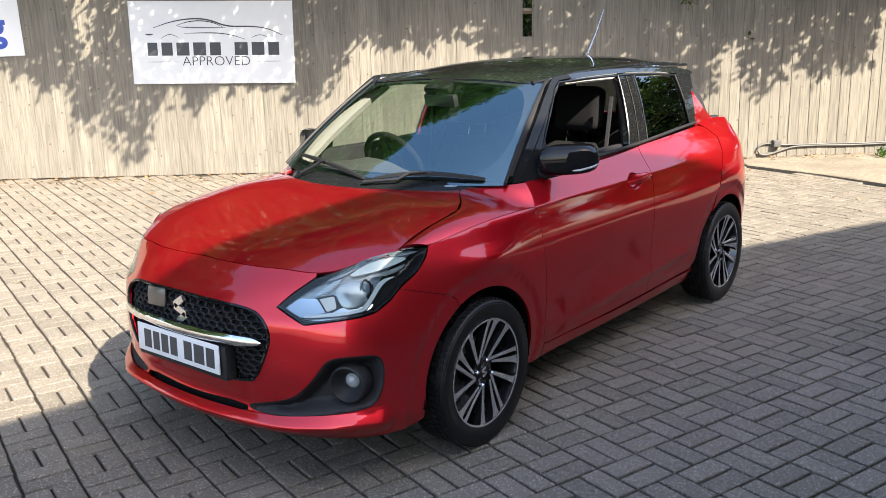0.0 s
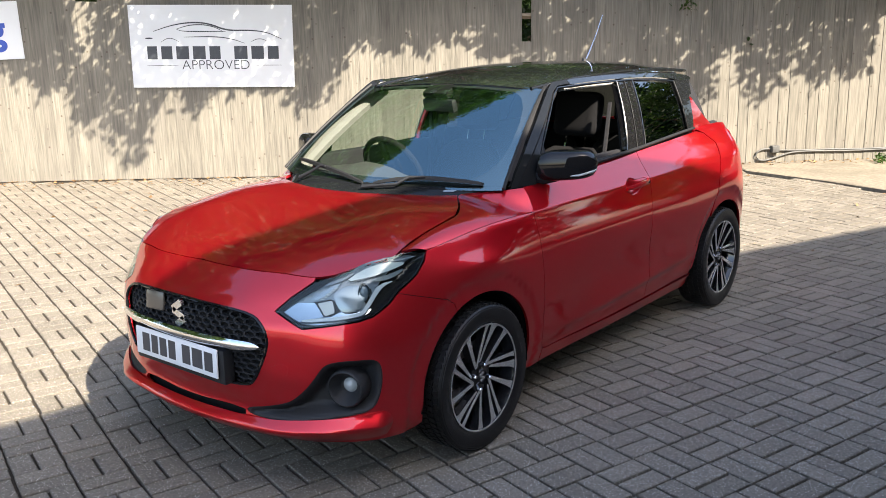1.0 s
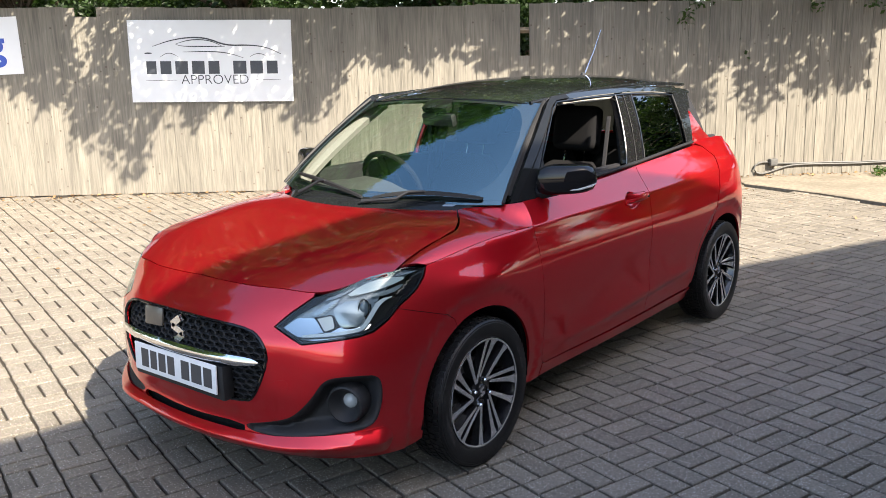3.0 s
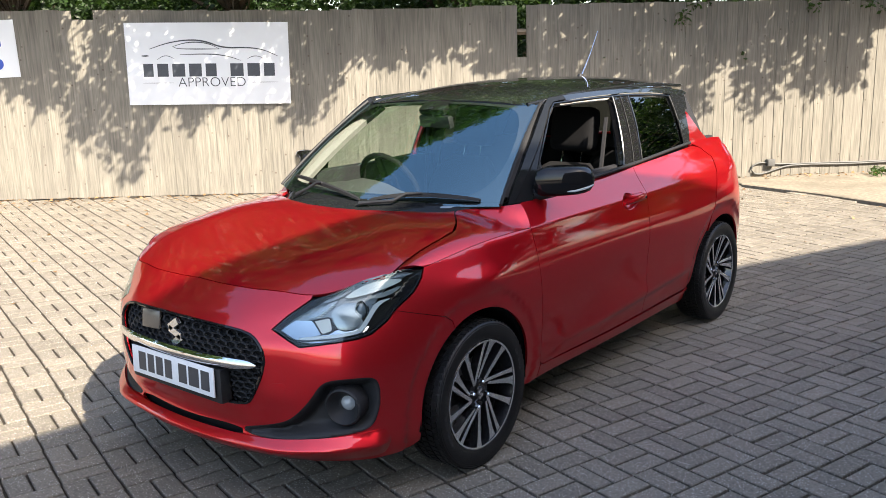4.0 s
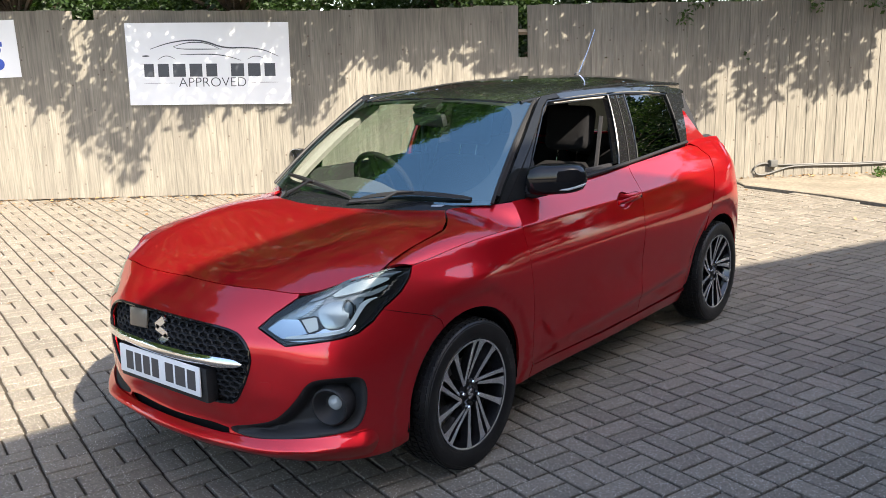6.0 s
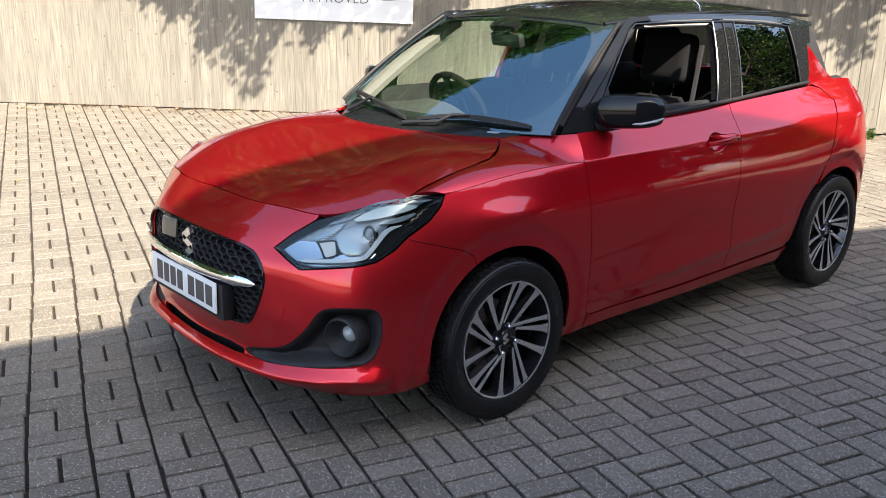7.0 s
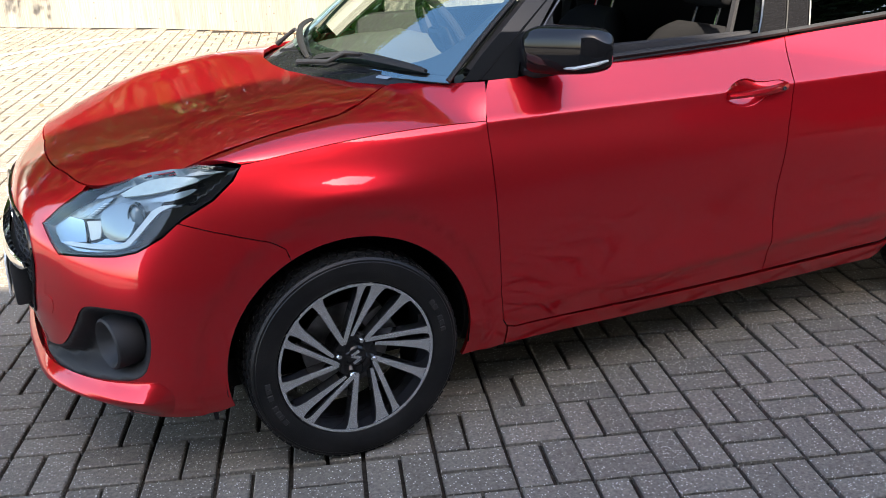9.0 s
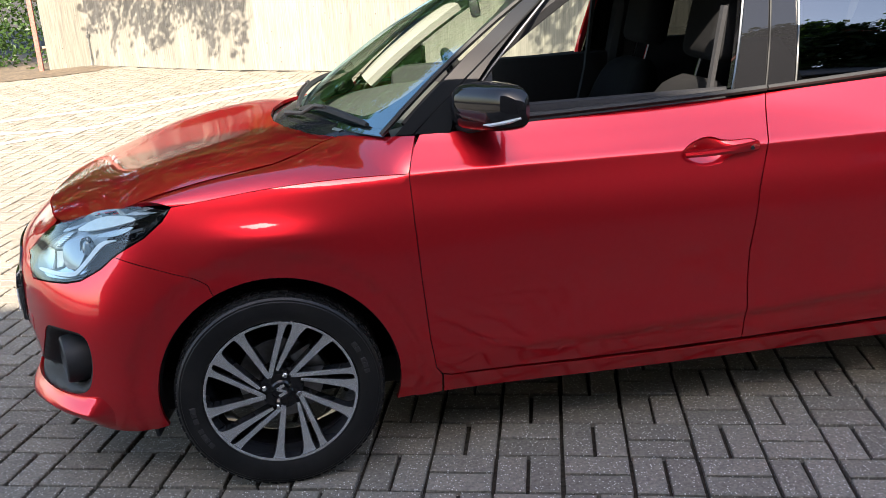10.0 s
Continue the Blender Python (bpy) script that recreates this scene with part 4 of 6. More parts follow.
def skin(u, z):
    """The car's side and front: u metres along the plan line from the nose, at height z."""
    u, z = np.broadcast_arrays(np.asarray(u, float), np.asarray(z, float))
    a = np.clip(u / PLAN_U[-1] * 399, 0, 398.999)
    b = np.clip((z - .18) / .94 * 199, 0, 198.999)
    i, j = a.astype(int), b.astype(int)
    wa, wb = cubic(a - i), cubic(b - j)
    t = 0
    for m in range(4):
        row = np.clip(j + m - 1, 0, 199)
        t = t + wb[m] * sum(wa[k] * TUCK_GRID[row, np.clip(i + k - 1, 0, 399)] for k in range(4))
    p = plan_curve(u)
    d = plan_curve(u + .004) - plan_curve(u - .004)
    d /= np.linalg.norm(d, axis=-1, keepdims=True)
    q = np.stack([p[..., 0] - d[..., 1] * t, p[..., 1] + d[..., 0] * t], -1)
    haunch = 1 / (1 + np.exp(np.clip((z - .80) / .017, -40, 40))) * np.clip((z - .67) / .10, 0, 1)
    q[..., 1] += .021 * haunch * np.exp(-((q[..., 0] + .01) / .17) ** 2) * (u < 2)      # the swell over the front wheel
    d = z - kick_z(q[..., 0])                            # the doors kick out towards the sill, along a rising line
    kick = 1 / (1 + np.exp(np.clip(-d / .011, -40, 40))) * np.exp(-np.clip(d, 0, 1) / .10)
    q[..., 1] += .022 * kick * np.clip((-.52 - q[..., 0]) / .5, 0, 1) * np.clip((q[..., 0] + 2.16) / .25, 0, 1)
    for wx in WHEELS_X:  # the flat lip round each wheel arch
        r = np.hypot(q[..., 0] - wx, z - WHEEL_Z)
        lip = np.clip((.435 - r) / .03, 0, 1)
        q[..., 1] -= .010 * lip * lip * (3 - 2 * lip) * (z > .2)
    return np.concatenate([q, z[..., None]], -1)


deck_mid = spline([-.6, -.45, -.25, -.1, 0, .2, .4, .6, .7, .76, .86], [1.02, 1.016, 1.0, .993, .984, .950, .907, .853, .815, .787, .73])
deck_drop = spline([-.6, -.45, -.25, -.1, 0, .2, .34, .59, .7, .86], [.02, .02, .08, .13, .13, .12, .12, .27, .36, .42])
deck_edge = spline([-.6, -.45, -.25, -.1, 0, .2, .34, .5, .9], [1.9, 1.8, 1.05, .7, .7, .7, .2, 0, 0])


def deck(x, y):
    """The height of the bonnet and the tops of the wings."""
    y = np.abs(y)
    ridge = .017 * np.exp(-((y - .50) / .20) ** 2 - ((np.asarray(x) - .22) / .30) ** 2)      # the raised flanks of the bonnet
    return deck_mid(x) - deck_drop(x) * y ** 3 - deck_edge(x) * y ** 14 + ridge


def on_deck(x, y):
    x, y = np.broadcast_arrays(np.asarray(x, float), np.asarray(y, float))
    return np.stack([x, y, deck(x, y)], -1)


def shoulder():
    """Where the skin meets the deck: u -> height."""
    us = np.linspace(0, 2.3, 116)
    zs = np.linspace(.70, .99, 800)
    out = []
    for u in us:
        p = skin(np.full(800, u), zs)
        over = p[:, 2] - deck(p[:, 0], p[:, 1])
        out.append(zs[np.argmax(over > 0)] if (over > 0).any() else zs[-1])
    return spline(us, out)


shoulder_z = shoulder()
roof_mid = spline([-3.0, -2.85, -2.6, -2.2, -1.7, -1.3, -1.0, -.85, -.7], [1.36, 1.415, 1.455, 1.49, 1.50, 1.487, 1.455, 1.428, 1.39])
roof_drop = spline([-3.0, -2.6, -1.7, -.85, -.7], [.22, .25, .27, .22, .2])


def on_roof(x, y):
    x, y = np.broadcast_arrays(np.asarray(x, float), np.asarray(y, float))
    return np.stack([x, y, roof_mid(x) - roof_drop(x) * np.abs(y) ** 2.6], -1)


belt_z = spline([-3.0, -2.5, -2.27, -1.5, -.9, -.47, -.3], [1.10, 1.095, 1.088, 1.05, 1.03, 1.012, 1.0])
side_low = spline([-3.0, -2.7, -2.3, -1.5, -.9, -.47, -.3], [.63, .675, .70, .72, .72, .70, .69])    # half width at z 1.03
side_high = spline([-3.0, -2.7, -2.3, -1.6, -.9, -.3], [.50, .55, .585, .60, .585, .55])     # half width at z 1.40


def on_side(x, z):
    """The side glass and its pillars."""
    x, z = np.broadcast_arrays(np.asarray(x, float), np.asarray(z, float))
    f = (z - 1.03) / .37
    return np.stack([x, side_low(x) * (1 - f) + side_high(x) * f + .06 * f * (1 - f), z], -1)


def on_screen(a, b):
    """The windscreen: a from -1 to 1 across, b from 0 at its foot to 1 at the roof."""
    a, b = np.broadcast_arrays(np.asarray(a, float), np.asarray(b, float))
    foot = np.stack([-.13 - .235 * a ** 2, .69 * a, 1.0 + 0 * a], -1)
    head = np.stack([-.84 - .06 * a ** 2, .555 * a, 1.425 - .025 * a ** 2], -1)
    bulge = .035 * 4 * b * (1 - b) * (1 - .5 * a ** 2)
    p = foot * (1 - b[..., None]) + head * b[..., None]
    return p + bulge[..., None] * np.array([.5, 0, .86])


crease_z = spline([1.152, 1.25, 1.405, 1.6, 1.72, 1.822], [.868, .880, .899, .911, .912, .910])     # the edge along the wing, by u
wing_s = [0, .2, .35, .47, .58, .68, .76, .86, .94, 1]
wing_crease = spline(wing_s, [1.152, 1.30, 1.42, 1.52, 1.60, 1.67, 1.72, 1.765, 1.80, 1.822])
WING_IN = [(.338, .724), (.174, .705), (.052, .70), (-.045, .687), (-.12, .644), (-.185, .589), (-.245, .548), (-.33, .62, .992), (-.40, .70, 1.0), (-.455, .735, 1.003)]
wing_inner = spline(wing_s, [p if len(p) == 3 else (*p, float(deck(*p))) for p in WING_IN])


def on_wing(a, b):
    """The wing's top: a from 0 to .75 from the lamp to the door, b from 0 at its outer edge to .2 at the bonnet."""
    a, b = np.broadcast_arrays(np.asarray(a, float), np.asarray(b, float))
    s, t = a / .75, (b / .2)[..., None]
    u = wing_crease(s)
    p = skin(u, crease_z(u)) * (1 - t) + wing_inner(s) * t
    return p + .036 * t * (1 - t) * np.array([0, .35, .94])


# ---- the car ----
car = thing("car", Matrix.Translation((0, -.025, 0)), "red five-door hatchback with a black roof parked on block paving", "car")
POLY_HEAD = [(.478, .699), (.535, .745), (.62, .797), (.78, .848), (.94, .878), (1.04, .884), (1.152, .866), (1.126, .834), (1.07, .792), (.985, .75), (.93, .71), (.86, .676), (.80, .664), (.59, .642)]
POLY_HEAD = [(u, min(z, float(shoulder_z(u)) + .005)) for u, z in POLY_HEAD]
POLY_GRILLE = [(-.30, .704), (0, .708), (.28, .702), (.385, .690), (.435, .662), (.466, .605), (.442, .52), (.395, .435), (.365, .412), (.15, .405), (-.15, .405), (-.365, .412), (-.395, .435), (-.442, .52), (-.466, .605), (-.435, .662), (-.385, .690)]
POLY_FOG = [(.70, .526), (.80, .530), (.862, .524), (.876, .47), (.866, .395), (.835, .335), (.73, .317), (.56, .294), (.44, .293), (.34, .300), (.33, .318), (.44, .340), (.53, .365), (.58, .405), (.625, .455), (.66, .508)]
POLY_SLOT = [(-.33, .284), (0, .272), (.33, .284), (.33, .318), (0, .306), (-.33, .318)]


def both(u, z):
    """The skin on either side: u below nought lies on the car's right."""
    u, z = np.broadcast_arrays(np.asarray(u, float), np.asarray(z, float))
    p = skin(np.abs(u), z)
    p[..., 1] *= np.where(u < 0, -1, 1)
    return p


def ring(points, step=.022, smooth=1):
    return rounded(points, step, True, smooth)


def arc(cx, cz, r, a0, a1, n=26):
    return [(cx + r * math.cos(radians(a0 + (a1 - a0) * k / n)), cz + r * math.sin(radians(a0 + (a1 - a0) * k / n))) for k in range(n + 1)]


U_AXLE = 1.405          # u at the front axle
U_REAR = 3.852          # u at the rear axle


def make_body():
    # bumper: nose to wheel arch, on both sides
    top = [(u, float(shoulder_z(abs(u)))) for u in np.linspace(-.625, .625, 51)]
    split = [(.63, .806), (.80, .72), (.977, .742), (1.09, .710), (1.195, .678), (1.235, .652)]
    arch = [q for q in arc(U_AXLE, WHEEL_Z, ARCH_R, 117, 194, 20)]
    head = [(.62, .797), (.535, .745), (.478, .699), (.59, .642), (.80, .664), (.86, .676), (.93, .71), (.972, .742)]
    line = top + head + split[2:] + arch + [(1.02, .205), (.85, .198), (.5, .19), (.2, .188)]
    line += [(-u, z) for u, z in [(.2, .188), (.5, .19), (.85, .198), (1.02, .205)]] + [(-u, z) for u, z in (head + split[2:] + arch)[::-1]]
    line = dense(line, .016)
    cuts = [ring(POLY_GRILLE), ring(POLY_FOG, .011, 2), ring([(-u, z) for u, z in POLY_FOG], .011, 2), ring(POLY_SLOT)]
    panel("front_bumper", both, line, M["red"], car, cuts, res=.024, label="red moulded front bumper")
    # bonnet
    f = [tuple(skin(u, shoulder_z(u))[:2]) for u in np.linspace(0, .625, 26)]
    f += [tuple(skin(u, shoulder_z(u))[:2]) for u in np.linspace(.65, 1.0, 12)]
    edge = [(.343, .722), (.27, .711), (.174, .701), (.052, .696), (-.045, .683), (-.12, .64), (-.185, .585), (-.235, .545)]
    rear = [(-.16, .46), (-.09, .32), (-.05, .16), (-.04, 0)]
    half = f + edge + rear
    line = half + [(x, -y) for x, y in half[::-1]][1:-1]
    panel("bonnet", on_deck, dense(line, .02), M["red"], car, res=.028, gap=.0024, label="red bonnet with a soft centre crown")
    for side in (1, -1):
        # wing: side below the shoulder, top above it
        u_s = np.linspace(1.152, 1.822, 24)
        low = [(1.235, .652)] + [q for q in arc(U_AXLE, WHEEL_Z, ARCH_R, 117, -16, 34)] + [(1.80, .208), (1.884, .212), (1.884, .279), (1.8655, .310), (1.858, .36)]
        low += [(1.850, .41), (1.834, .6), (1.825, .768)]
        up = [(float(u), float(crease_z(u))) for u in u_s[::-1]]
        lamp = [(1.126, .834), (1.07, .792), (.985, .75), (.977, .742), (1.09, .710), (1.195, .678)]
        crease = [np.stack([np.linspace(1.75, 3.7, 150), np.full(150, z)], -1) for z in (.892, .9, .907, .914, .922, .932)]
        us = np.linspace(1.9, 3.55, 120)
        crease += [np.stack([us, kick_z(1.4 - us) + dz], -1) for dz in (-.020, -.012, -.005, .002, .010, .020, .034)]
        panel("front_wing", skin, dense(low + up + lamp, .018), M["red"], car, res=.024, side=side, label="red front wing over the wheel",
              more=((on_wing, dense([(0, 0), (.75, 0), (.75, .2), (0, .2)], .018), ()),))
        sill_line = [(1.888, .212), (3.40, .212), (3.45, .25), (3.47, .278), (3.2, .274), (2.5, .270), (1.91, .274), (1.887, .281)]
        panel("sill", skin, dense(sill_line, .02), M["red"], car, res=.03, side=side, label="red sill under the doors")
        belt = lambda x: float(belt_z(x)) - .012      # noqa: E731
        d1 = [(1.822, .905), (1.825, .768), (1.834, .6), (1.850, .41), (1.858, .36), (1.8655, .310), (1.884, .284), (1.91, .277), (2.27, .279), (2.852, .283), (2.846, .474), (2.847, .591), (2.873, .784), (2.906, .896), (2.951, belt(-1.55))]
        d1 += [(u, belt(.0 + 1.4 - u)) for u in np.linspace(2.85, 1.95, 10)] + [(1.872, 1.004), (1.84, .96)]
        handle = ring([(2.628, .896), (2.664, .922), (2.731, .939), (2.776, .920), (2.884, .922), (2.878, .890), (2.788, .881), (2.757, .86), (2.699, .855), (2.645, .871)], .015)
        door = panel("front_door", skin, dense(d1, .018), M["red"], car, [handle], res=.024, side=side, lines=crease, label="red front door with its window wound down")
        make_handle(door, side, 2.755)
        d2 = [(2.9525, belt(-1.56)), (2.9075, .896), (2.8745, .784), (2.8485, .591), (2.8475, .474), (2.8535, .283), (3.2, .287), (3.40, .292), (3.465, .31)]
        d2 += [q for q in arc(U_REAR, WHEEL_Z, ARCH_R + .02, 170, 128, 12)] + [(3.675, .665), (3.74, .79), (3.79, .90), (3.86, 1.0), (3.80, 1.06), (3.72, belt(-2.32))]
        d2 += [(u, belt(1.4 - u)) for u in np.linspace(3.6, 3.05, 7)]
        panel("rear_door", skin, dense(d2, .018), M["red"], car, res=.024, side=side, lines=crease, label="red rear door with dark privacy glass")
        q = [(3.73, 1.085), (3.81, 1.058), (3.868, 1.0), (3.798, .90), (3.748, .79), (3.683, .665)] + [p for p in arc(U_REAR, WHEEL_Z, ARCH_R, 126, -14, 36)] + [(4.2, .23), (4.55, .24), (4.85, .30), (4.85, .70), (4.62, .74), (4.44, .82), (4.42, .98), (4.46, 1.04), (4.36, 1.085), (4.1, 1.10), (3.9, 1.10)]
        c = [(-2.40, 1.268), (-2.375, 1.275), (-2.36, 1.268), (-2.33, 1.14), (-2.325, 1.05), (-2.5, 1.05), (-2.70, 1.05), (-2.62, 1.10), (-2.53, 1.15), (-2.46, 1.21)]
        panel("rear_quarter", skin, dense(q, .018), M["red"], car, res=.026, side=side, label="red rear quarter and pointed rear pillar",
              more=((on_side, dense(c, .018), ()),))
        panel("pillar_lining", on_side, dense([(-2.25, 1.05), (-2.72, 1.04), (-2.62, 1.13), (-2.52, 1.39), (-2.2, 1.40)], .04), M["trim"], car, res=.06, side=side, lift=-.022, thick=0)
        panel("rail_lining", on_side, dense([(-.95, 1.43), (-1.0, 1.39), (-1.5, 1.395), (-2.3, 1.37), (-2.5, 1.40), (-1.6, 1.445)], .04), M["lining"], car, res=.06, side=side, lift=-.024, thick=0)
        t = [(4.24, 1.028), (4.37, .985), (4.43, .825), (4.62, .75), (4.70, .80), (4.62, .97), (4.45, 1.03), (4.3, 1.05)]
        panel("tail_lamp", skin, rounded(t, .018, True, 1), M["tail"], car, res=.026, side=side, lift=.004, label="red tail lamp")
    # tail
    t = [(-.68, 1.04), (-.60, 1.085), (.60, 1.085), (.68, 1.04), (.68, .70), (-.68, .70)]
    tail = lambda y, z: np.stack([-3.0 + .55 * np.clip(z - .98, 0, 1) ** 1.25 - .05 * np.clip(z - .7, 0, .3) + (.1 + 1.9 * np.clip((z - .98) / .12, 0, 1)) * np.abs(y) ** 3, y, z], -1)      # noqa: E731
    panel("tailgate", tail, dense(t, .03), M["red"], car, res=.05)
    panel("tailgate_lining", tail, dense([(-.60, 1.083), (.60, 1.083), (.64, .72), (-.64, .72)], .05), M["trim"], car, res=.08, lift=-.03, thick=0)
    panel("rear_window", tail, dense([(-.55, 1.088), (.55, 1.088), (.44, 1.38), (-.44, 1.38)], .03), M["privacy"], car, res=.05, label="dark rear window glass")
    # dark inner shell, arch liners and floor
    for side in (1, -1):
        s = [(0, .23), (1.05, .23)] + arc(U_AXLE, WHEEL_Z, ARCH_R - .004, 190, -10, 20) + [(1.8, .23), (3.4, .23)] + arc(U_REAR, WHEEL_Z, ARCH_R - .004, 190, -10, 20) + [(4.3, .25), (5.0, .28), (5.0, .9), (4.3, 1.0), (3.9, 1.06), (2.9, 1.03), (1.95, .99), (1.85, .90), (1.2, .80), (.9, .78), (.6, .73), (0, .72)]
        panel("inner_shell", skin, dense(s, .03), M["under"], car, [ring(POLY_FOG, .03)], res=.06, lift=-.030, thick=0, side=side)
        for wx in WHEELS_X:
            bm = bmesh.new()
            rows = []
            for k in range(25):
                a = radians(-7 + 194 * k / 24)
                rows.append([bm.verts.new((wx + r * math.cos(a), side * (.818 - d), WHEEL_Z + r * math.sin(a))) for r, d in ((ARCH_R + .002, 0), (ARCH_R + .01, .04), (ARCH_R + .012, .26), (.05, .27))])
            for a, b in zip(rows, rows[1:]):
                for i in range(3):
                    bm.faces.new((a[i], a[i + 1], b[i + 1], b[i]))
            part("arch_liner", bm, M["under"], car)
    for side in (1, -1):
        part("air_deflector", box(bmesh.new(), (.012, .19, .055), Matrix.Translation((.37, side * .655, .190)) @ pose(0, 0, 0, 0, 8, side * -8), .004), M["plastic"], car, "black flap ahead of the wheel")
    bm = bmesh.new()
    box(bm, (3.2, 1.34, .10), Matrix.Translation((-1.15, 0, .25)), .03)
    part("floor_pan", bm, M["under"], car)
    bm = bmesh.new()
    box(bm, (.62, 1.0, .46), Matrix.Translation((.28, 0, .50)), .04)
    part("engine_block", bm, M["under"], car)


def slant_bar(a, b, half, low, high):
    """A flat bar from a to b in x and z, drawn out in y."""
    a, b = Vector(a), Vector(b)
    d = (b - a).normalized()
    n = Vector((-d.y, d.x)) * half
    return prism(bmesh.new(), [tuple(v) for v in (a - n, b - n, b + n, a + n)], low, high)


def make_handle(door, side, u):
    """A pull handle across its hollow."""
    bm = bmesh.new()
    rows = []
    for k in range(11):
        q = k / 10
        p = skin(2.640 + .235 * q, .893 + .010 * q)
        out = .022 * math.sin(math.pi * min(1, max(0, q * .96 + .02))) ** .5 + .002
        w = .010 + .005 * q
        rows.append([bm.verts.new((p[0], side * (p[1] + out + dy), p[2] + dz * w)) for dy, dz in ((-.008, -1), (.004, -.7), (.007, 0), (.004, .7), (-.008, 1))])
    for a, b in zip(rows, rows[1:]):
        for i in range(4):
            bm.faces.new((a[i], a[i + 1], b[i + 1], b[i]))
    for r in (rows[0], rows[-1]):
        bm.faces.new(r)
    part("door_handle", bm, M["red"], door, "red pull handle")
    h = ring([(2.628, .896), (2.664, .922), (2.731, .939), (2.776, .920), (2.884, .922), (2.878, .890), (2.788, .881), (2.757, .86), (2.699, .855), (2.645, .871)], .015)
    cup = lambda a, b: skin(a, b) - np.stack([0 * a, .030 * np.exp(-((a - 2.715) / .06) ** 2 - ((b - .897) / .032) ** 2) + .003, 0 * a], -1)      # noqa: E731
    panel("handle_cup", cup, h, M["red"], door, res=.012, gap=-.004, thick=0, side=side)
    bm = bmesh.new()
    q = skin(2.845, .9015)
    lathe(bm, [(.0, .0), (.0055, .0), (.0065, -.004)], 12, Matrix.Translation((q[0], side * (q[1] + .0285), q[2])) @ Matrix.Diagonal((1, side, 1, 1)))
    part("key_button", bm, M["plastic"], door)


def make_glasshouse():
    # roof skin
    half = [(-.815, 0), (-.825, .25), (-.86, .5), (-.92, .555), (-1.2, .58), (-1.7, .595), (-2.2, .582), (-2.52, .545), (-2.66, .48), (-2.80, .34), (-2.88, .18), (-2.90, 0)]
    line = half + [(x, -y) for x, y in half[::-1]][1:-1]
    panel("roof", on_roof, rounded(line, .03, True, 1), M["roof_black"], car, res=.04, thick=.03, label="gloss black roof reflecting the trees")
    # windscreen and its black border
    wide = lambda a, b: on_screen(a / .6, b / .8)      # noqa: E731
    pane = [(-.575, .07), (-.3, .055), (0, .05), (.3, .055), (.575, .07), (.560, .74), (.3, .755), (0, .76), (-.3, .755), (-.560, .74)]
    edge = [(-.6, .0), (.6, .0), (.6, .79), (0, .79), (-.6, .79)]
    scr = panel("windscreen", wide, dense(edge, .03), M["screen"], car, res=.04, gap=0, thick=0, label="curved clear windscreen reflecting trees and sky")
    scr.visible_shadow = False
    sticker = ring([(.40, -.010), (.452, -.010), (.452, .001), (.40, .001)], .02, 0)
    panel("sticker", wide, sticker, M["lamp_grey"], scr, res=.03, gap=0, thick=0, lift=.002, label="small pale sticker at the screen's foot")
    panel("black_border", wide, dense(edge, .03), M["seal"], scr, [ring(pane, .03, 2)], res=.03, gap=0, thick=0, lift=-.004)
    for side in (1, -1):
        # A-pillar: black, from the scuttle to the roof
        pil = [(-.40, 1.0), (-.56, 1.0), (-.575, 1.045), (-.70, 1.19), (-.80, 1.29), (-.90, 1.38), (-.955, 1.405), (-1.05, 1.412), (-1.04, 1.43), (-.93, 1.425), (-.885, 1.40), (-.78, 1.325), (-.62, 1.20), (-.47, 1.07)]
        front = lambda a, b: on_side(a, b) - np.stack([0 * a, .15 * (b - 1.02 - .88 * (-.48 - a)) - .002, 0 * a], -1)      # noqa: E731
        panel("a_pillar", front, dense(pil, .02), M["pillar"], car, res=.03, side=side, thick=.04, lift=.006, label="satin black front pillar")
        bm = bmesh.new()
        tube(bm, [tuple(front(np.array(x), np.array(z)) * (1, side, 1) + np.array([0, side * .006, 0])) for x, z in ((-.45, 1.004), (-.60, 1.132), (-.75, 1.255), (-.90, 1.378))], .0035, 6)
        part("pillar_seam", bm, M["under"], car)
        rail = [(-.93, 1.425), (-1.04, 1.404), (-1.3, 1.412), (-1.7, 1.412), (-2.1, 1.395), (-2.40, 1.36), (-2.52, 1.375), (-2.4, 1.405), (-2.0, 1.425), (-1.6, 1.437), (-1.2, 1.437)]
        panel("roof_rail", on_side, rounded(rail, .02, True, 1), M["roof_black"], car, res=.03, side=side, thick=.04, lift=.004)
        quarter = [(-.57, 1.008), (-.70, 1.012), (-.70, 1.165), (-.585, 1.045)]
        panel("mirror_sail", on_side, dense(quarter, .015), M["plastic"], car, res=.03, side=side, lift=.002)
        post = [(-1.43, 1.046), (-1.65, 1.062), (-1.69, 1.400), (-1.515, 1.402)]
        panel("b_pillar", on_side, dense(post, .02), M["gloss"], car, res=.03, side=side, lift=.002, thick=.03, label="gloss black centre pillar")
        c = [(-2.235, 1.092), (-2.325, 1.092), (-2.345, 1.15), (-2.372, 1.282), (-2.41, 1.285), (-2.45, 1.37), (-2.25, 1.385), (-2.205, 1.37)]
        panel("c_pillar", on_side, dense(c, .018), M["pillar"], car, res=.03, side=side, lift=.003, thick=.03, label="black hidden-handle rear pillar")
        w2 = [(-1.645, 1.062), (-2.235, 1.092), (-2.205, 1.37), (-1.69, 1.402)]
        panel("rear_side_window", on_side, dense(w2, .03), M["privacy"], car, res=.05, side=side, gap=0, thick=0, lift=-.004, label="dark privacy glass reflecting leaves")
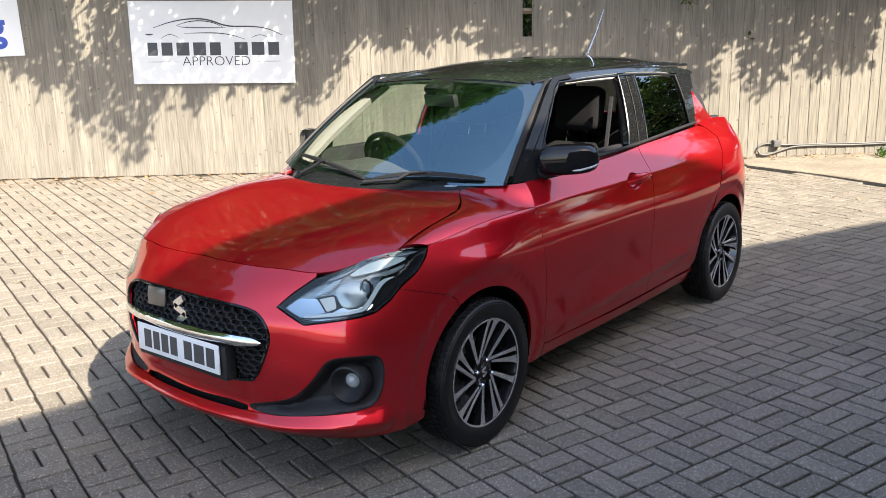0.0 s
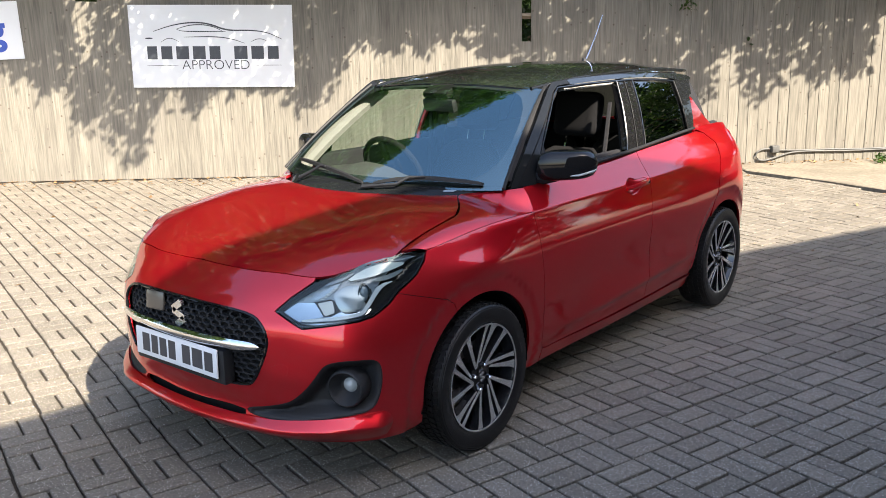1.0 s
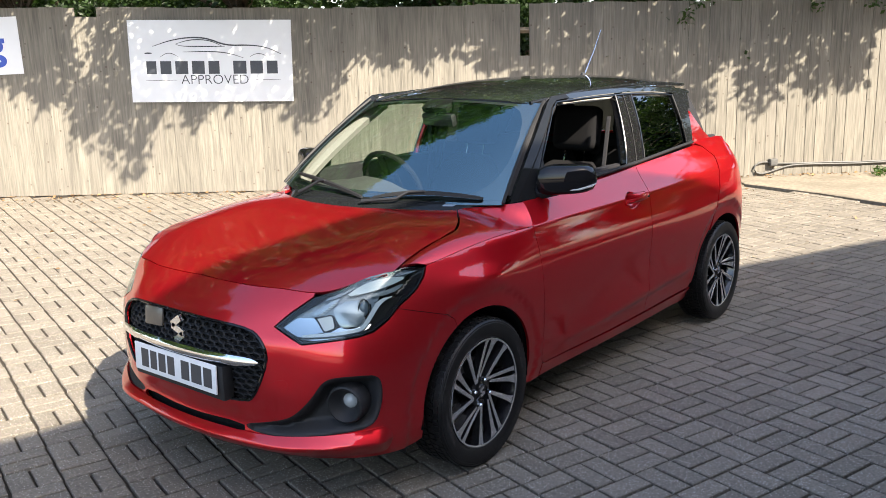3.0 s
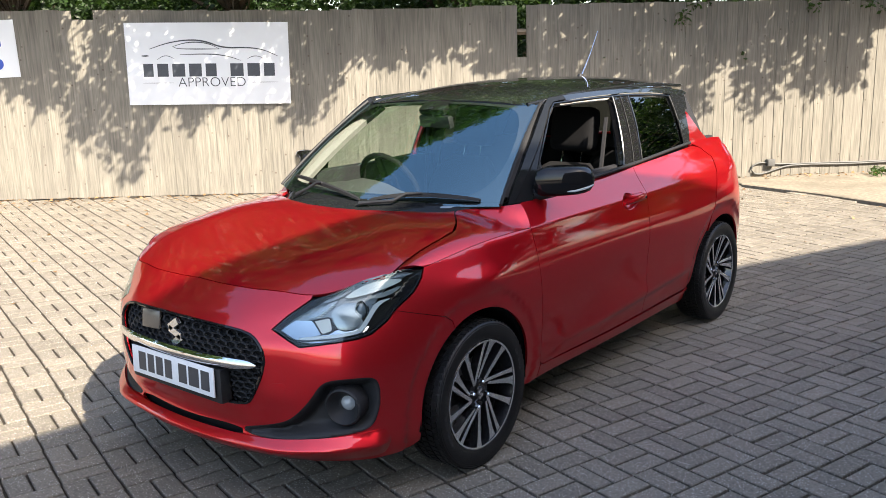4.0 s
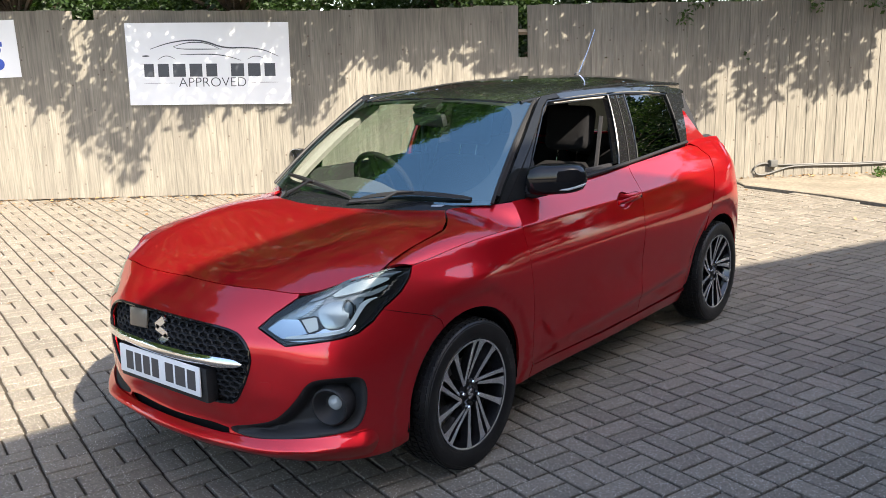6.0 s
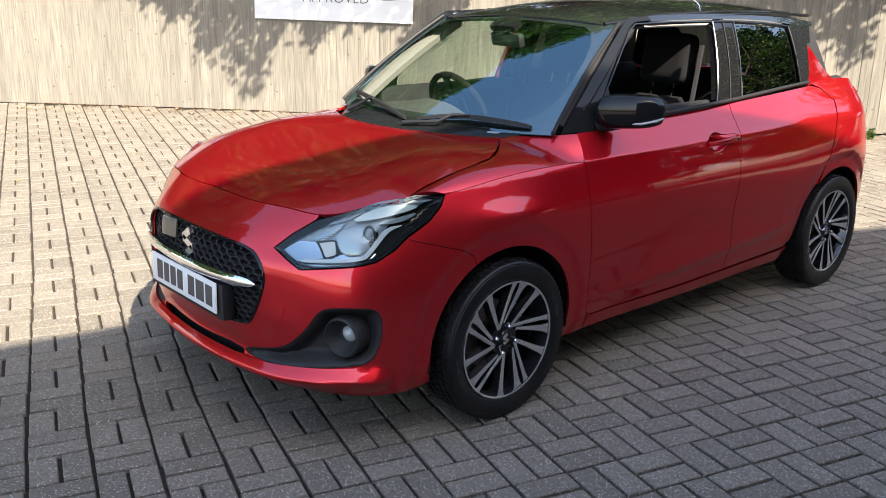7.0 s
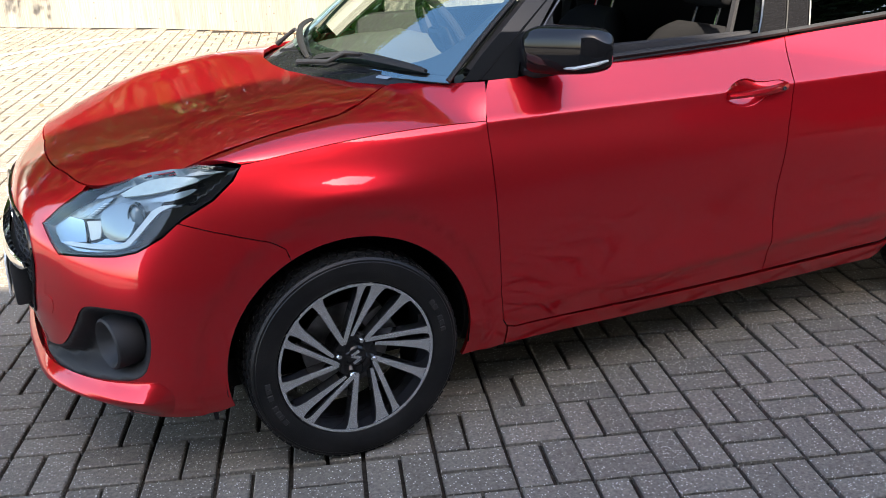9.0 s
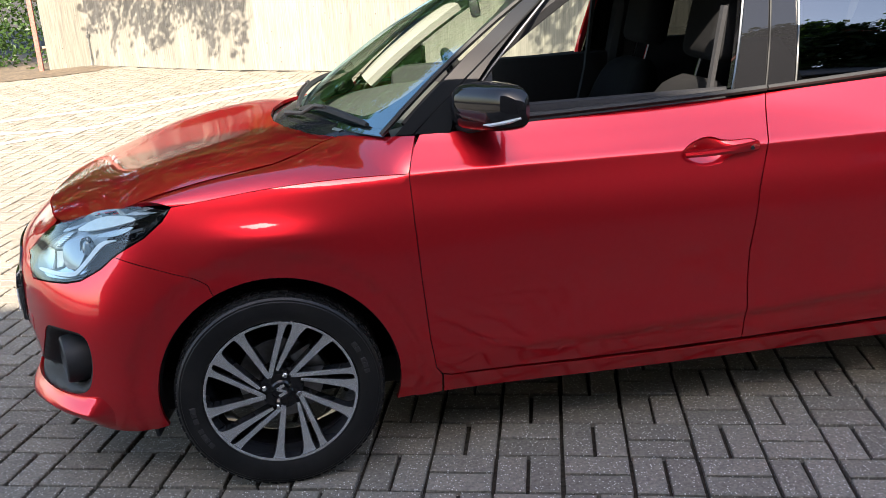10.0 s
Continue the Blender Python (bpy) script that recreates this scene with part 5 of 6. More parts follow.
        if side < 0:
            w1 = [(-.70, 1.015), (-1.43, 1.046), (-1.515, 1.402), (-.96, 1.402), (-.82, 1.29), (-.70, 1.17)]
            panel("front_side_window", on_side, dense(w1, .03), M["clear"], car, res=.05, side=side, gap=0, thick=0, lift=-.004)
        for a, b, r, mat, nm in (((-1.432, 1.046), (-1.518, 1.405), .005, "dull_chrome", "window_trim"), ((-1.645, 1.06), (-1.692, 1.405), .004, "dull_chrome", "window_trim"), ((-1.545, 1.054), (-1.602, 1.40), .003, "seal", "door_gap"), ((-2.232, 1.09), (-2.205, 1.375), .004, "dull_chrome", "window_trim")):
            bm = bmesh.new()
            tube(bm, [tuple(on_side(a[0] + (b[0] - a[0]) * k / 6, a[1] + (b[1] - a[1]) * k / 6) * (1, side, 1) + np.array([0, side * .006, 0])) for k in range(7)], r, 6)
            part(nm, bm, M[mat], car)
        for xs, mat, z0, r in ((np.linspace(-.58, -1.545, 14), "seal", .004, .010), (np.linspace(-1.55, -2.32, 10), "seal", .004, .009)):
            bm = bmesh.new()
            tube(bm, [tuple(on_side(x, float(belt_z(x)) + z0) * (1, side, 1) + np.array([0, side * .006, 0])) for x in xs], r, 6)
            part("belt_strip", bm, M[mat], car, "black window strip")
        bm = bmesh.new()
        tube(bm, [tuple(on_side(x, z) * (1, side, 1) + np.array([0, side * .006, 0])) for x, z in ((-.60, 1.06), (-.70, 1.175), (-.80, 1.275), (-.90, 1.37), (-.955, 1.40), (-1.2, 1.406), (-1.5, 1.405), (-1.7, 1.404), (-2.0, 1.39), (-2.2, 1.374))], .0045, 6)
        part("window_trim", bm, M["dull_chrome"], car)
        bm = bmesh.new()
        tube(bm, [tuple(on_screen(side * 1.0, b) + np.array([.004, side * .004, .006])) for b in np.linspace(0, 1, 8)], .008, 6)
        part("screen_trim", bm, M["seal"], car)
        bm = bmesh.new()
        tube(bm, [tuple(on_roof(x, side * y) + np.array([0, 0, .003])) for x, y in ((-.87, .50), (-.98, .522), (-1.2, .535), (-1.7, .548), (-2.2, .535), (-2.6, .50))], .009, 8)
        part("roof_channel", bm, M["pillar"], car, "gloss black roof moulding")
    # scuttle: black tray between bonnet and screen
    bm = bmesh.new()
    rows = []
    for k in range(21):
        a = -1 + 2 * k / 20
        p = on_screen(a, .06)
        y = a * .66
        xf = -.035 - .26 * (abs(y) / .58) ** 2.4
        rows.append([bm.verts.new((xf + .03, y, deck(min(xf + .02, .3), y) - .035)), bm.verts.new((xf - .005, y, deck(xf, y) - .016)), bm.verts.new((p[0] + .01, p[1], p[2] - .012)), bm.verts.new((p[0] - .05, p[1], p[2] + .0))])
    for a, b in zip(rows, rows[1:]):
        for i in range(3):
            bm.faces.new((a[i], a[i + 1], b[i + 1], b[i]))
    part("scuttle", bm, M["pillar"], car, "black plastic scuttle tray")
    # aerial
    ae = tube(bmesh.new(), [(-2.21, .02, 1.485), (-2.33, .02, 1.63), (-2.42, .02, 1.765)], [.0055, .0035, .003], 7)
    part("aerial", ae, M["chrome"], car, "thin raked roof aerial")
    bm = bmesh.new()
    lathe(bm, [(0, .03), (.012, .028), (.02, .012), (.03, .0)], 14, Matrix.Translation((-2.2, .02, 1.478)) @ Matrix.Rotation(radians(90), 4, "X"))
    part("aerial_base", bm, M["plastic"], car)


def make_wipers():
    up = np.array([.020, 0, .026])
    for arm, blade in ((((.17, -.035), (.30, -.015), (.40, -.002), (.458, .050), (.56, .056)), ((.20, .012), (.38, .044), (.56, .056), (.74, .046), (.89, .032))),
                       (((-.50, -.035), (-.42, .02), (-.36, .075), (-.30, .080)), ((-.83, .105), (-.56, .097), (-.30, .078), (-.08, .050), (.115, .012)))):
        w = part("wiper", tube(bmesh.new(), [tuple(on_screen(a, b) + up) for a, b in arm], [.010] + [.007] * (len(arm) - 2) + [.005], 8), M["plastic"], car, "black wiper arm")
        line = [on_screen(a, b) for a, b in rounded(blade, .02, closed=False)]
        bm = bmesh.new()
        rows = []
        for k, p in enumerate(line):
            f = .55 + .45 * math.sin(math.pi * k / (len(line) - 1)) ** .5
            rows.append([bm.verts.new(tuple(p + np.array(q) * (f, 1, f))) for q in ((.019, 0, .012), (.014, 0, .025), (.003, 0, .029), (-.006, 0, .019), (.002, 0, .008))])
        for q, r in zip(rows, rows[1:]):
            for i in range(5):
                bm.faces.new((q[i], q[(i + 1) % 5], r[(i + 1) % 5], r[i]))
        bm.faces.new(rows[0][::-1]), bm.faces.new(rows[-1])
        part("blade", bm, M["seal"], w)


def sunk(deep):
    """The skin, moved inwards along its own normal by deep(a, b)."""
    def f(a, b):
        h = .005
        n = np.cross(skin(a + h, b) - skin(a - h, b), skin(a, b + h) - skin(a, b - h))
        n /= np.linalg.norm(n, axis=-1, keepdims=True) + 1e-12
        n *= np.where(np.sum(n * lamp_dir(a), -1) < 0, -1, 1)[..., None]
        return skin(a, b) - n * np.asarray(deep(a, b))[..., None]
    return f


def make_head_lamp(side):
    lamp = panel("head_lamp", skin, dense(POLY_HEAD, .018), M["lens"], car, res=.03, gap=.003, thick=.006, side=side, lift=.001, label="clear swept-back head lamp")
    lamp.visible_shadow = False
    inner = shrink(dense(POLY_HEAD, .018), .003)
    panel("housing", sunk(lambda a, b: lamp_depth(a, b, deep=.052)), inner, M["gloss"], lamp, res=.014, gap=.002, thick=0, side=side)
    liner = ring([(.503, .700), (.550, .735), (.63, .782), (.78, .832), (.94, .862), (1.04, .869), (1.10, .861), (1.0, .838), (.93, .806), (.872, .745), (.832, .702), (.80, .684), (.70, .676), (.59, .659)], .012, 1)
    panel("liner", sunk(lambda a, b: np.minimum(lamp_depth(a, b, deep=.052) - .004, .030)), liner, M["lamp_sky"], lamp, res=.014, gap=0, thick=0, side=side, label="inner lining in the blue-grey of reflected sky")
    back = ring([(.50, .700), (.55, .730), (.64, .775), (.72, .80), (.80, .805), (.88, .79), (.86, .75), (.87, .715), (.84, .688), (.74, .672), (.60, .656)], .012)
    panel("reflector_bowl", sunk(lambda a, b: .024 + .02 * np.clip((b - .66) / .14, 0, 1)), back, M["lamp_silver"], lamp, res=.012, gap=0, thick=.006, side=side, label="silver reflector bowl")
    # reflector block, indicator, projector barrel and the light guides
    bowl = ring([(.508, .700), (.572, .670), (.662, .686), (.624, .729), (.555, .730)], .010, 0)
    panel("reflector", sunk(lambda a, b: .012 + .012 * np.clip((b - .668) / .06, 0, 1)), bowl, M["lamp_silver"], lamp, res=.008, gap=0, thick=.006, side=side, label="bright reflector block")
    turn = ring([(.634, .727), (.692, .738), (.702, .700), (.664, .690)], .01, 0)
    panel("indicator", skin, turn, M["lamp_amber"], lamp, res=.012, gap=0, thick=.008, side=side, lift=-.026, label="pale amber indicator lens")
    drum = ring([(.699, .744), (.709, .770), (.781, .792), (.836, .780), (.838, .742), (.812, .704), (.727, .697)], .012)
    panel("projector_barrel", sunk(lambda a, b: .032 - .018 * np.sqrt(np.clip(1 - ((b - .744) / .055) ** 2, 0, 1))), drum, M["lamp_grey"], lamp, res=.008, gap=0, thick=.008, side=side, label="silver projector barrel")
    cove = ring([(.600, .735), (.64, .738), (.712, .784), (.735, .800), (.676, .783)], .012)
    panel("cove", skin, cove, M["lamp_grey"], lamp, res=.02, gap=0, thick=.006, side=side, lift=-.022)
    blade = ring([(.741, .796), (.825, .829), (.951, .853), (1.066, .846), (.972, .824), (.871, .807)], .015)
    panel("light_guide", skin, blade, M["lamp_guide"], lamp, res=.02, gap=0, thick=.008, side=side, lift=-.010, label="pale upper light guide")
    # strip coloured like the sky's reflection along the top of the cover
    brow = ring([(.64, .783), (.78, .836), (.94, .866), (1.04, .872), (1.135, .862), (1.05, .853), (.95, .857), (.82, .833), (.72, .797)], .015)
    panel("upper_trim", skin, brow, M["lamp_sky"], lamp, res=.02, gap=0, thick=.006, side=side, lift=-.016, label="upper trim in the blue-grey of reflected sky")
    fin = ring([(.86, .795), (.97, .815), (1.04, .828), (1.0, .806), (.93, .792)], .012)
    panel("fin", skin, fin, M["lamp_grey"], lamp, res=.02, gap=0, thick=.006, side=side, lift=-.015)
    hook = ring([(.578, .668), (.70, .674), (.808, .683), (.833, .695), (.900, .757), (.932, .777), (.985, .790), (.905, .783), (.860, .742), (.818, .703), (.800, .694), (.70, .684), (.582, .677)], .010)
    panel("running_light", skin, hook, M["lamp_white"], lamp, res=.014, gap=0, thick=.006, side=side, lift=-.012, label="pale hooked running light")
    p = skin(.838, .748)
    d = lamp_dir(np.array(.838))
    c = Vector((p[0] - d[0] * .020, side * (p[1] - d[1] * .020), p[2]))
    m = Matrix.Translation(c) @ Vector((d[0], side * d[1], 0)).to_track_quat("Y", "Z").to_matrix().to_4x4() @ Matrix.Diagonal((.62, 1, 1, 1))
    part("eye", lathe(bmesh.new(), [(0, .010), (.014, .008), (.026, .001), (.032, -.010)], 28, m), M["lamp_eye"], lamp, "round projector lens")
    part("eye_ring", lathe(bmesh.new(), [(.031, -.012), (.032, .003), (.036, .003), (.037, -.012)], 28, m), M["lamp_silver"], lamp)
    for k in range(7):
        rib = ring([(.640 + .009 * k, .738 + .0065 * k), (.667 + .009 * k, .741 + .0065 * k), (.667 + .009 * k, .744 + .0065 * k), (.640 + .009 * k, .741 + .0065 * k)], .01, 0)
        panel("rib", skin, rib, M["lamp_white"], lamp, res=.02, gap=0, thick=.004, side=side, lift=-.018)


def lamp_dir(a):
    """The outward way across the ground at u."""
    d = plan_curve(np.asarray(a) + .004) - plan_curve(np.asarray(a) - .004)
    d = d / np.linalg.norm(d, axis=-1, keepdims=True)
    return np.stack([d[..., 1], -d[..., 0], 0 * d[..., 0]], -1)


def lamp_depth(a, b, outline=POLY_HEAD, deep=.045, slope=.03):
    """How deep a hollow lies inside its outline: nothing at its rim."""
    line = np.array(outline)
    p = np.stack([np.ravel(a), np.ravel(b)], -1)
    best = np.full(len(p), 9.0)
    for q, r in zip(line, np.roll(line, -1, 0)):
        e = r - q
        t = np.clip(((p - q) @ e) / (e @ e), 0, 1)
        best = np.minimum(best, np.linalg.norm(p - q - t[:, None] * e, axis=1))
    t = np.clip(best / slope, 0, 1)
    return (deep * t * t * (3 - 2 * t)).reshape(np.shape(a))


def make_front():
    gr = part("grille", grille_mesh(), M["plastic"], car, "dark honeycomb grille", smooth=False)
    line = shrink(ring(POLY_GRILLE), -.002)
    panel("grille_back", both, line, M["under"], gr, res=.05, thick=0, lift=-.05, gap=-.01)
    rim = bmesh.new()
    pts = [both(u, z) for u, z in shrink(ring(POLY_GRILLE, .02, 1), .004)]
    tube(rim, [tuple(p + lamp_dir(np.array(abs(p[1])))[:] * .0) for p in pts] + [tuple(pts[0])], .006, 6, caps=False)
    part("grille_frame", rim, M["gloss"], gr)
    half_bar = [(.448, .572), (.40, .586), (.3, .588), (.15, .588), (0, .588)]
    low_bar = [(0, .556), (.15, .557), (.3, .560), (.40, .566)]
    bar = half_bar + [(-u, z) for u, z in half_bar[-2::-1]] + [(-u, z) for u, z in low_bar[:0:-1]] + low_bar
    rolled = lambda a, b: both(a, b) + np.stack([.009 * np.clip(1 - ((b - .572) / .017) ** 2, 0, 1), 0 * b, 0 * b], -1)      # noqa: E731
    panel("chrome_bar", rolled, ring(bar, .018), M["chrome"], gr, res=.007, gap=0, thick=.02, lift=.010, label="chrome strip across the grille")
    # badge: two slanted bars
    for a, b in (((.021, .049), (-.035, .014)), ((-.035, .012), (.035, -.012)), ((.035, -.014), (-.021, -.049))):
        bm = slant_bar(a, b, .0135, 0, .016)
        bm.transform(Matrix.Translation((.800, -.005, .632)) @ Matrix(((0, 1, 0, 0), (1, 0, 0, 0), (0, 0, 1, 0), (0, 0, 0, 1))))
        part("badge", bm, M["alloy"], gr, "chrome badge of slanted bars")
    bm = bmesh.new()
    box(bm, (.012, .105, .075), Matrix.Translation((.812, -.155, .662)) @ pose(0, 0, 0, 0, -8, 5), .008)
    part("sensor_panel", bm, M["sensor"], gr, "smooth grey radar sensor panel")
    tow = ring([(.437, .472), (.469, .506), (.536, .514), (.527, .463), (.482, .445), (.44, .446)], .012)
    panel("tow_cover", skin, tow, M["red"], car, res=.02, gap=0, thick=.004, lift=.0012, label="red towing-eye cover")
    # number plate on its plinth
    bm = bmesh.new()
    box(bm, (.05, .57, .135), Matrix.Translation((.812, 0, .477)), .012)
    part("plate_plinth", bm, M["plastic"], car, "black plate plinth")
    pl = part("number_plate", box(bmesh.new(), (.006, .52, .111), Matrix.Translation((.846, 0, .492)) @ pose(0, 0, 0, 0, -2, 0), .002), M["plate"], car, "white number plate with dark bars")
    x = -.215
    for w in (.048, .042, .045, .045, 0, .05, .062, .05):
        if w:
            bm = bmesh.new()
            box(bm, (.001, w, .074), Matrix.Translation((.8494, x + w / 2, .492)) @ pose(0, 0, 0, 0, -2, 0))
            part("bar", bm, M["ink"], pl, smooth=False)
        x += w + (.013 if w else .03)
    # blade under the fog-lamp trims
    def blade(u, z):
        a = np.abs(u)
        top = .305 + .02 * np.clip((a - .55) / .3, 0, 1) - .012 * np.clip((.5 - a) / .5, 0, 1)
        q = np.clip((top - z) / .045, 0, 1)
        reach = (.022 + .012 * np.clip((a - .3) / .3, 0, 1)) * q * (1 - .9 * np.clip((top - .045 - z) / .06, 0, 1)) * np.clip((.93 - a) / .08, 0, 1)
        p = both(u, z)
        d = lamp_dir(a)
        d[..., 1] *= np.where(u < 0, -1, 1)
        return p + (reach + .003 - .012 * np.clip((a - .865) / .05, 0, 1))[..., None] * d
    lip = [(0, .288), (.3, .292), (.5, .297), (.7, .312), (.84, .326), (.90, .330), (.93, .30), (.93, .22), (.7, .204), (.3, .20), (0, .20)]
    panel("bumper_lip", blade, rounded(lip + [(-u, z) for u, z in lip[::-1]][1:-1], .011, True, 2), M["red"], car, res=.012, gap=0, thick=.01, label="red lower bumper lip")
    # lower slot and fog-lamp trims
    panel("lower_slot", both, ring(POLY_SLOT), M["under"], car, res=.04, thick=0, lift=-.03, gap=-.02)
    for side in (1, -1):
        cup = lambda a, b: skin(a, b) - (lamp_depth(a, b, ring(POLY_FOG, .016), .055, .050) + .003)[..., None] * lamp_dir(a)      # noqa: E731
        sur = panel("fog_lamp_trim", cup, ring(POLY_FOG, .011, 2), M["plastic"], car, res=.012, gap=-.002, thick=.01, side=side, label="dark grey fog lamp surround")
        p = skin(.745, .42)
        d = Vector((1, side * .36, 0)).normalized()
        m = Matrix.Translation((.602, side * .678, .420)) @ d.to_track_quat("Y", "Z").to_matrix().to_4x4()
        bm = bmesh.new()
        lathe(bm, [(.026, -.030), (.032, -.027), (.055, .014), (.063, .022), (.069, .018), (.072, .004), (.073, -.05)], 32, m)
        part("bezel", bm, M["plastic"], sur, "round dark bezel")
        bm = bmesh.new()
        lathe(bm, [(0, -.014), (.014, -.017), (.026, -.026), (.029, -.032)], 24, m)
        part("fog_lens", bm, M["lamp_white"], sur, "pale fog lamp lens")
        bm = bmesh.new()
        lathe(bm, [(0, -.046), (.016, -.040), (.028, -.029)], 24, m)
        part("fog_reflector", bm, M["lamp_white"], sur)


def grille_mesh():
    """Honeycomb bars over the grille's opening."""
    bm = bmesh.new()
    poly = shrink(ring(POLY_GRILLE), .004)
    w, h = .046, .028
    for j in range(15):
        z = .40 + j * h * .75
        for i in range(-13, 14):
            u = i * w + (w / 2 if j % 2 else 0)
            if not inside(np.array([(u, z)]), poly)[0]:
                continue
            hexa = [(u + w * .5 * c, z + h * .5 * s) for c, s in ((0, 1), (1, .5), (1, -.5), (0, -1), (-1, -.5), (-1, .5))]
            inn = [(u + w * .40 * c, z + h * .36 * s) for c, s in ((0, 1), (1, .5), (1, -.5), (0, -1), (-1, -.5), (-1, .5))]
            lev = [(hexa, -.024), (inn, -.020), (inn, -.046)]
            vs = []
            for pts, dep in lev:
                q = both(np.array([a for a, _ in pts]), np.array([b for _, b in pts]))
                vs.append([bm.verts.new((v[0] + dep, v[1], v[2])) for v in q])
            for a, b in zip(vs, vs[1:]):
                for k in range(6):
                    bm.faces.new((a[k], a[(k + 1) % 6], b[(k + 1) % 6], b[k]))
    return bm


def make_mirror(side):
    mir = new("door_mirror")
    mir.parent = car
    mir.empty_display_size = .1
    tagged(mir, "gloss black door mirror with an indicator strip")
    bm = bmesh.new()
    rows = []
    for k in range(13):                                 # from the door outwards
        q = k / 12
        y = .735 + .205 * q
        s = (1 - abs(2 * (.10 + .895 * q) - 1) ** 4.5) ** .45
        hh, dd = .069 * s * (1.06 - .13 * q), .090 * s * (1.0 - .38 * q)
        cx, cz = -.635 - .085 * q, 1.076 + .008 * q
        row = []
        for i in range(20):
            a = math.tau * i / 20
            c, n = math.cos(a), math.sin(a)
            row.append(bm.verts.new((cx + dd * (abs(c) ** .55) * (1 if c > 0 else -.70), side * y, cz + hh * (abs(n) ** .6) * (1 if n > 0 else -.92))))
        rows.append(row)
    for a, b in zip(rows, rows[1:]):
        for i in range(20):
            bm.faces.new((a[i], a[(i + 1) % 20], b[(i + 1) % 20], b[i]))
    bm.faces.new(rows[0][::-1]), bm.faces.new(rows[-1])
    part("shell", bm, M["gloss"], mir, "gloss black shell")
    bm = bmesh.new()
    tube(bm, [(-.60 , side * .70, 1.018), (-.625, side * .745, 1.022), (-.65, side * .79, 1.03)], [.028, .024, .02], 10)
    part("foot", bm, M["plastic"], mir)
    bm = bmesh.new()
    tube(bm, [(-.622, side * .845, 1.040), (-.642, side * .895, 1.043), (-.685, side * .935, 1.056), (-.715, side * .942, 1.064)], [.003, .005, .0055, .003], 8)
    part("indicator", bm, M["lamp_white"], mir, "clear indicator strip")
    bm = bmesh.new()
    box(bm, (.004, .15, .09), Matrix.Translation((-.728, side * .845, 1.078)), .002)
    part("mirror_glass", bm, M["chrome"], mir)


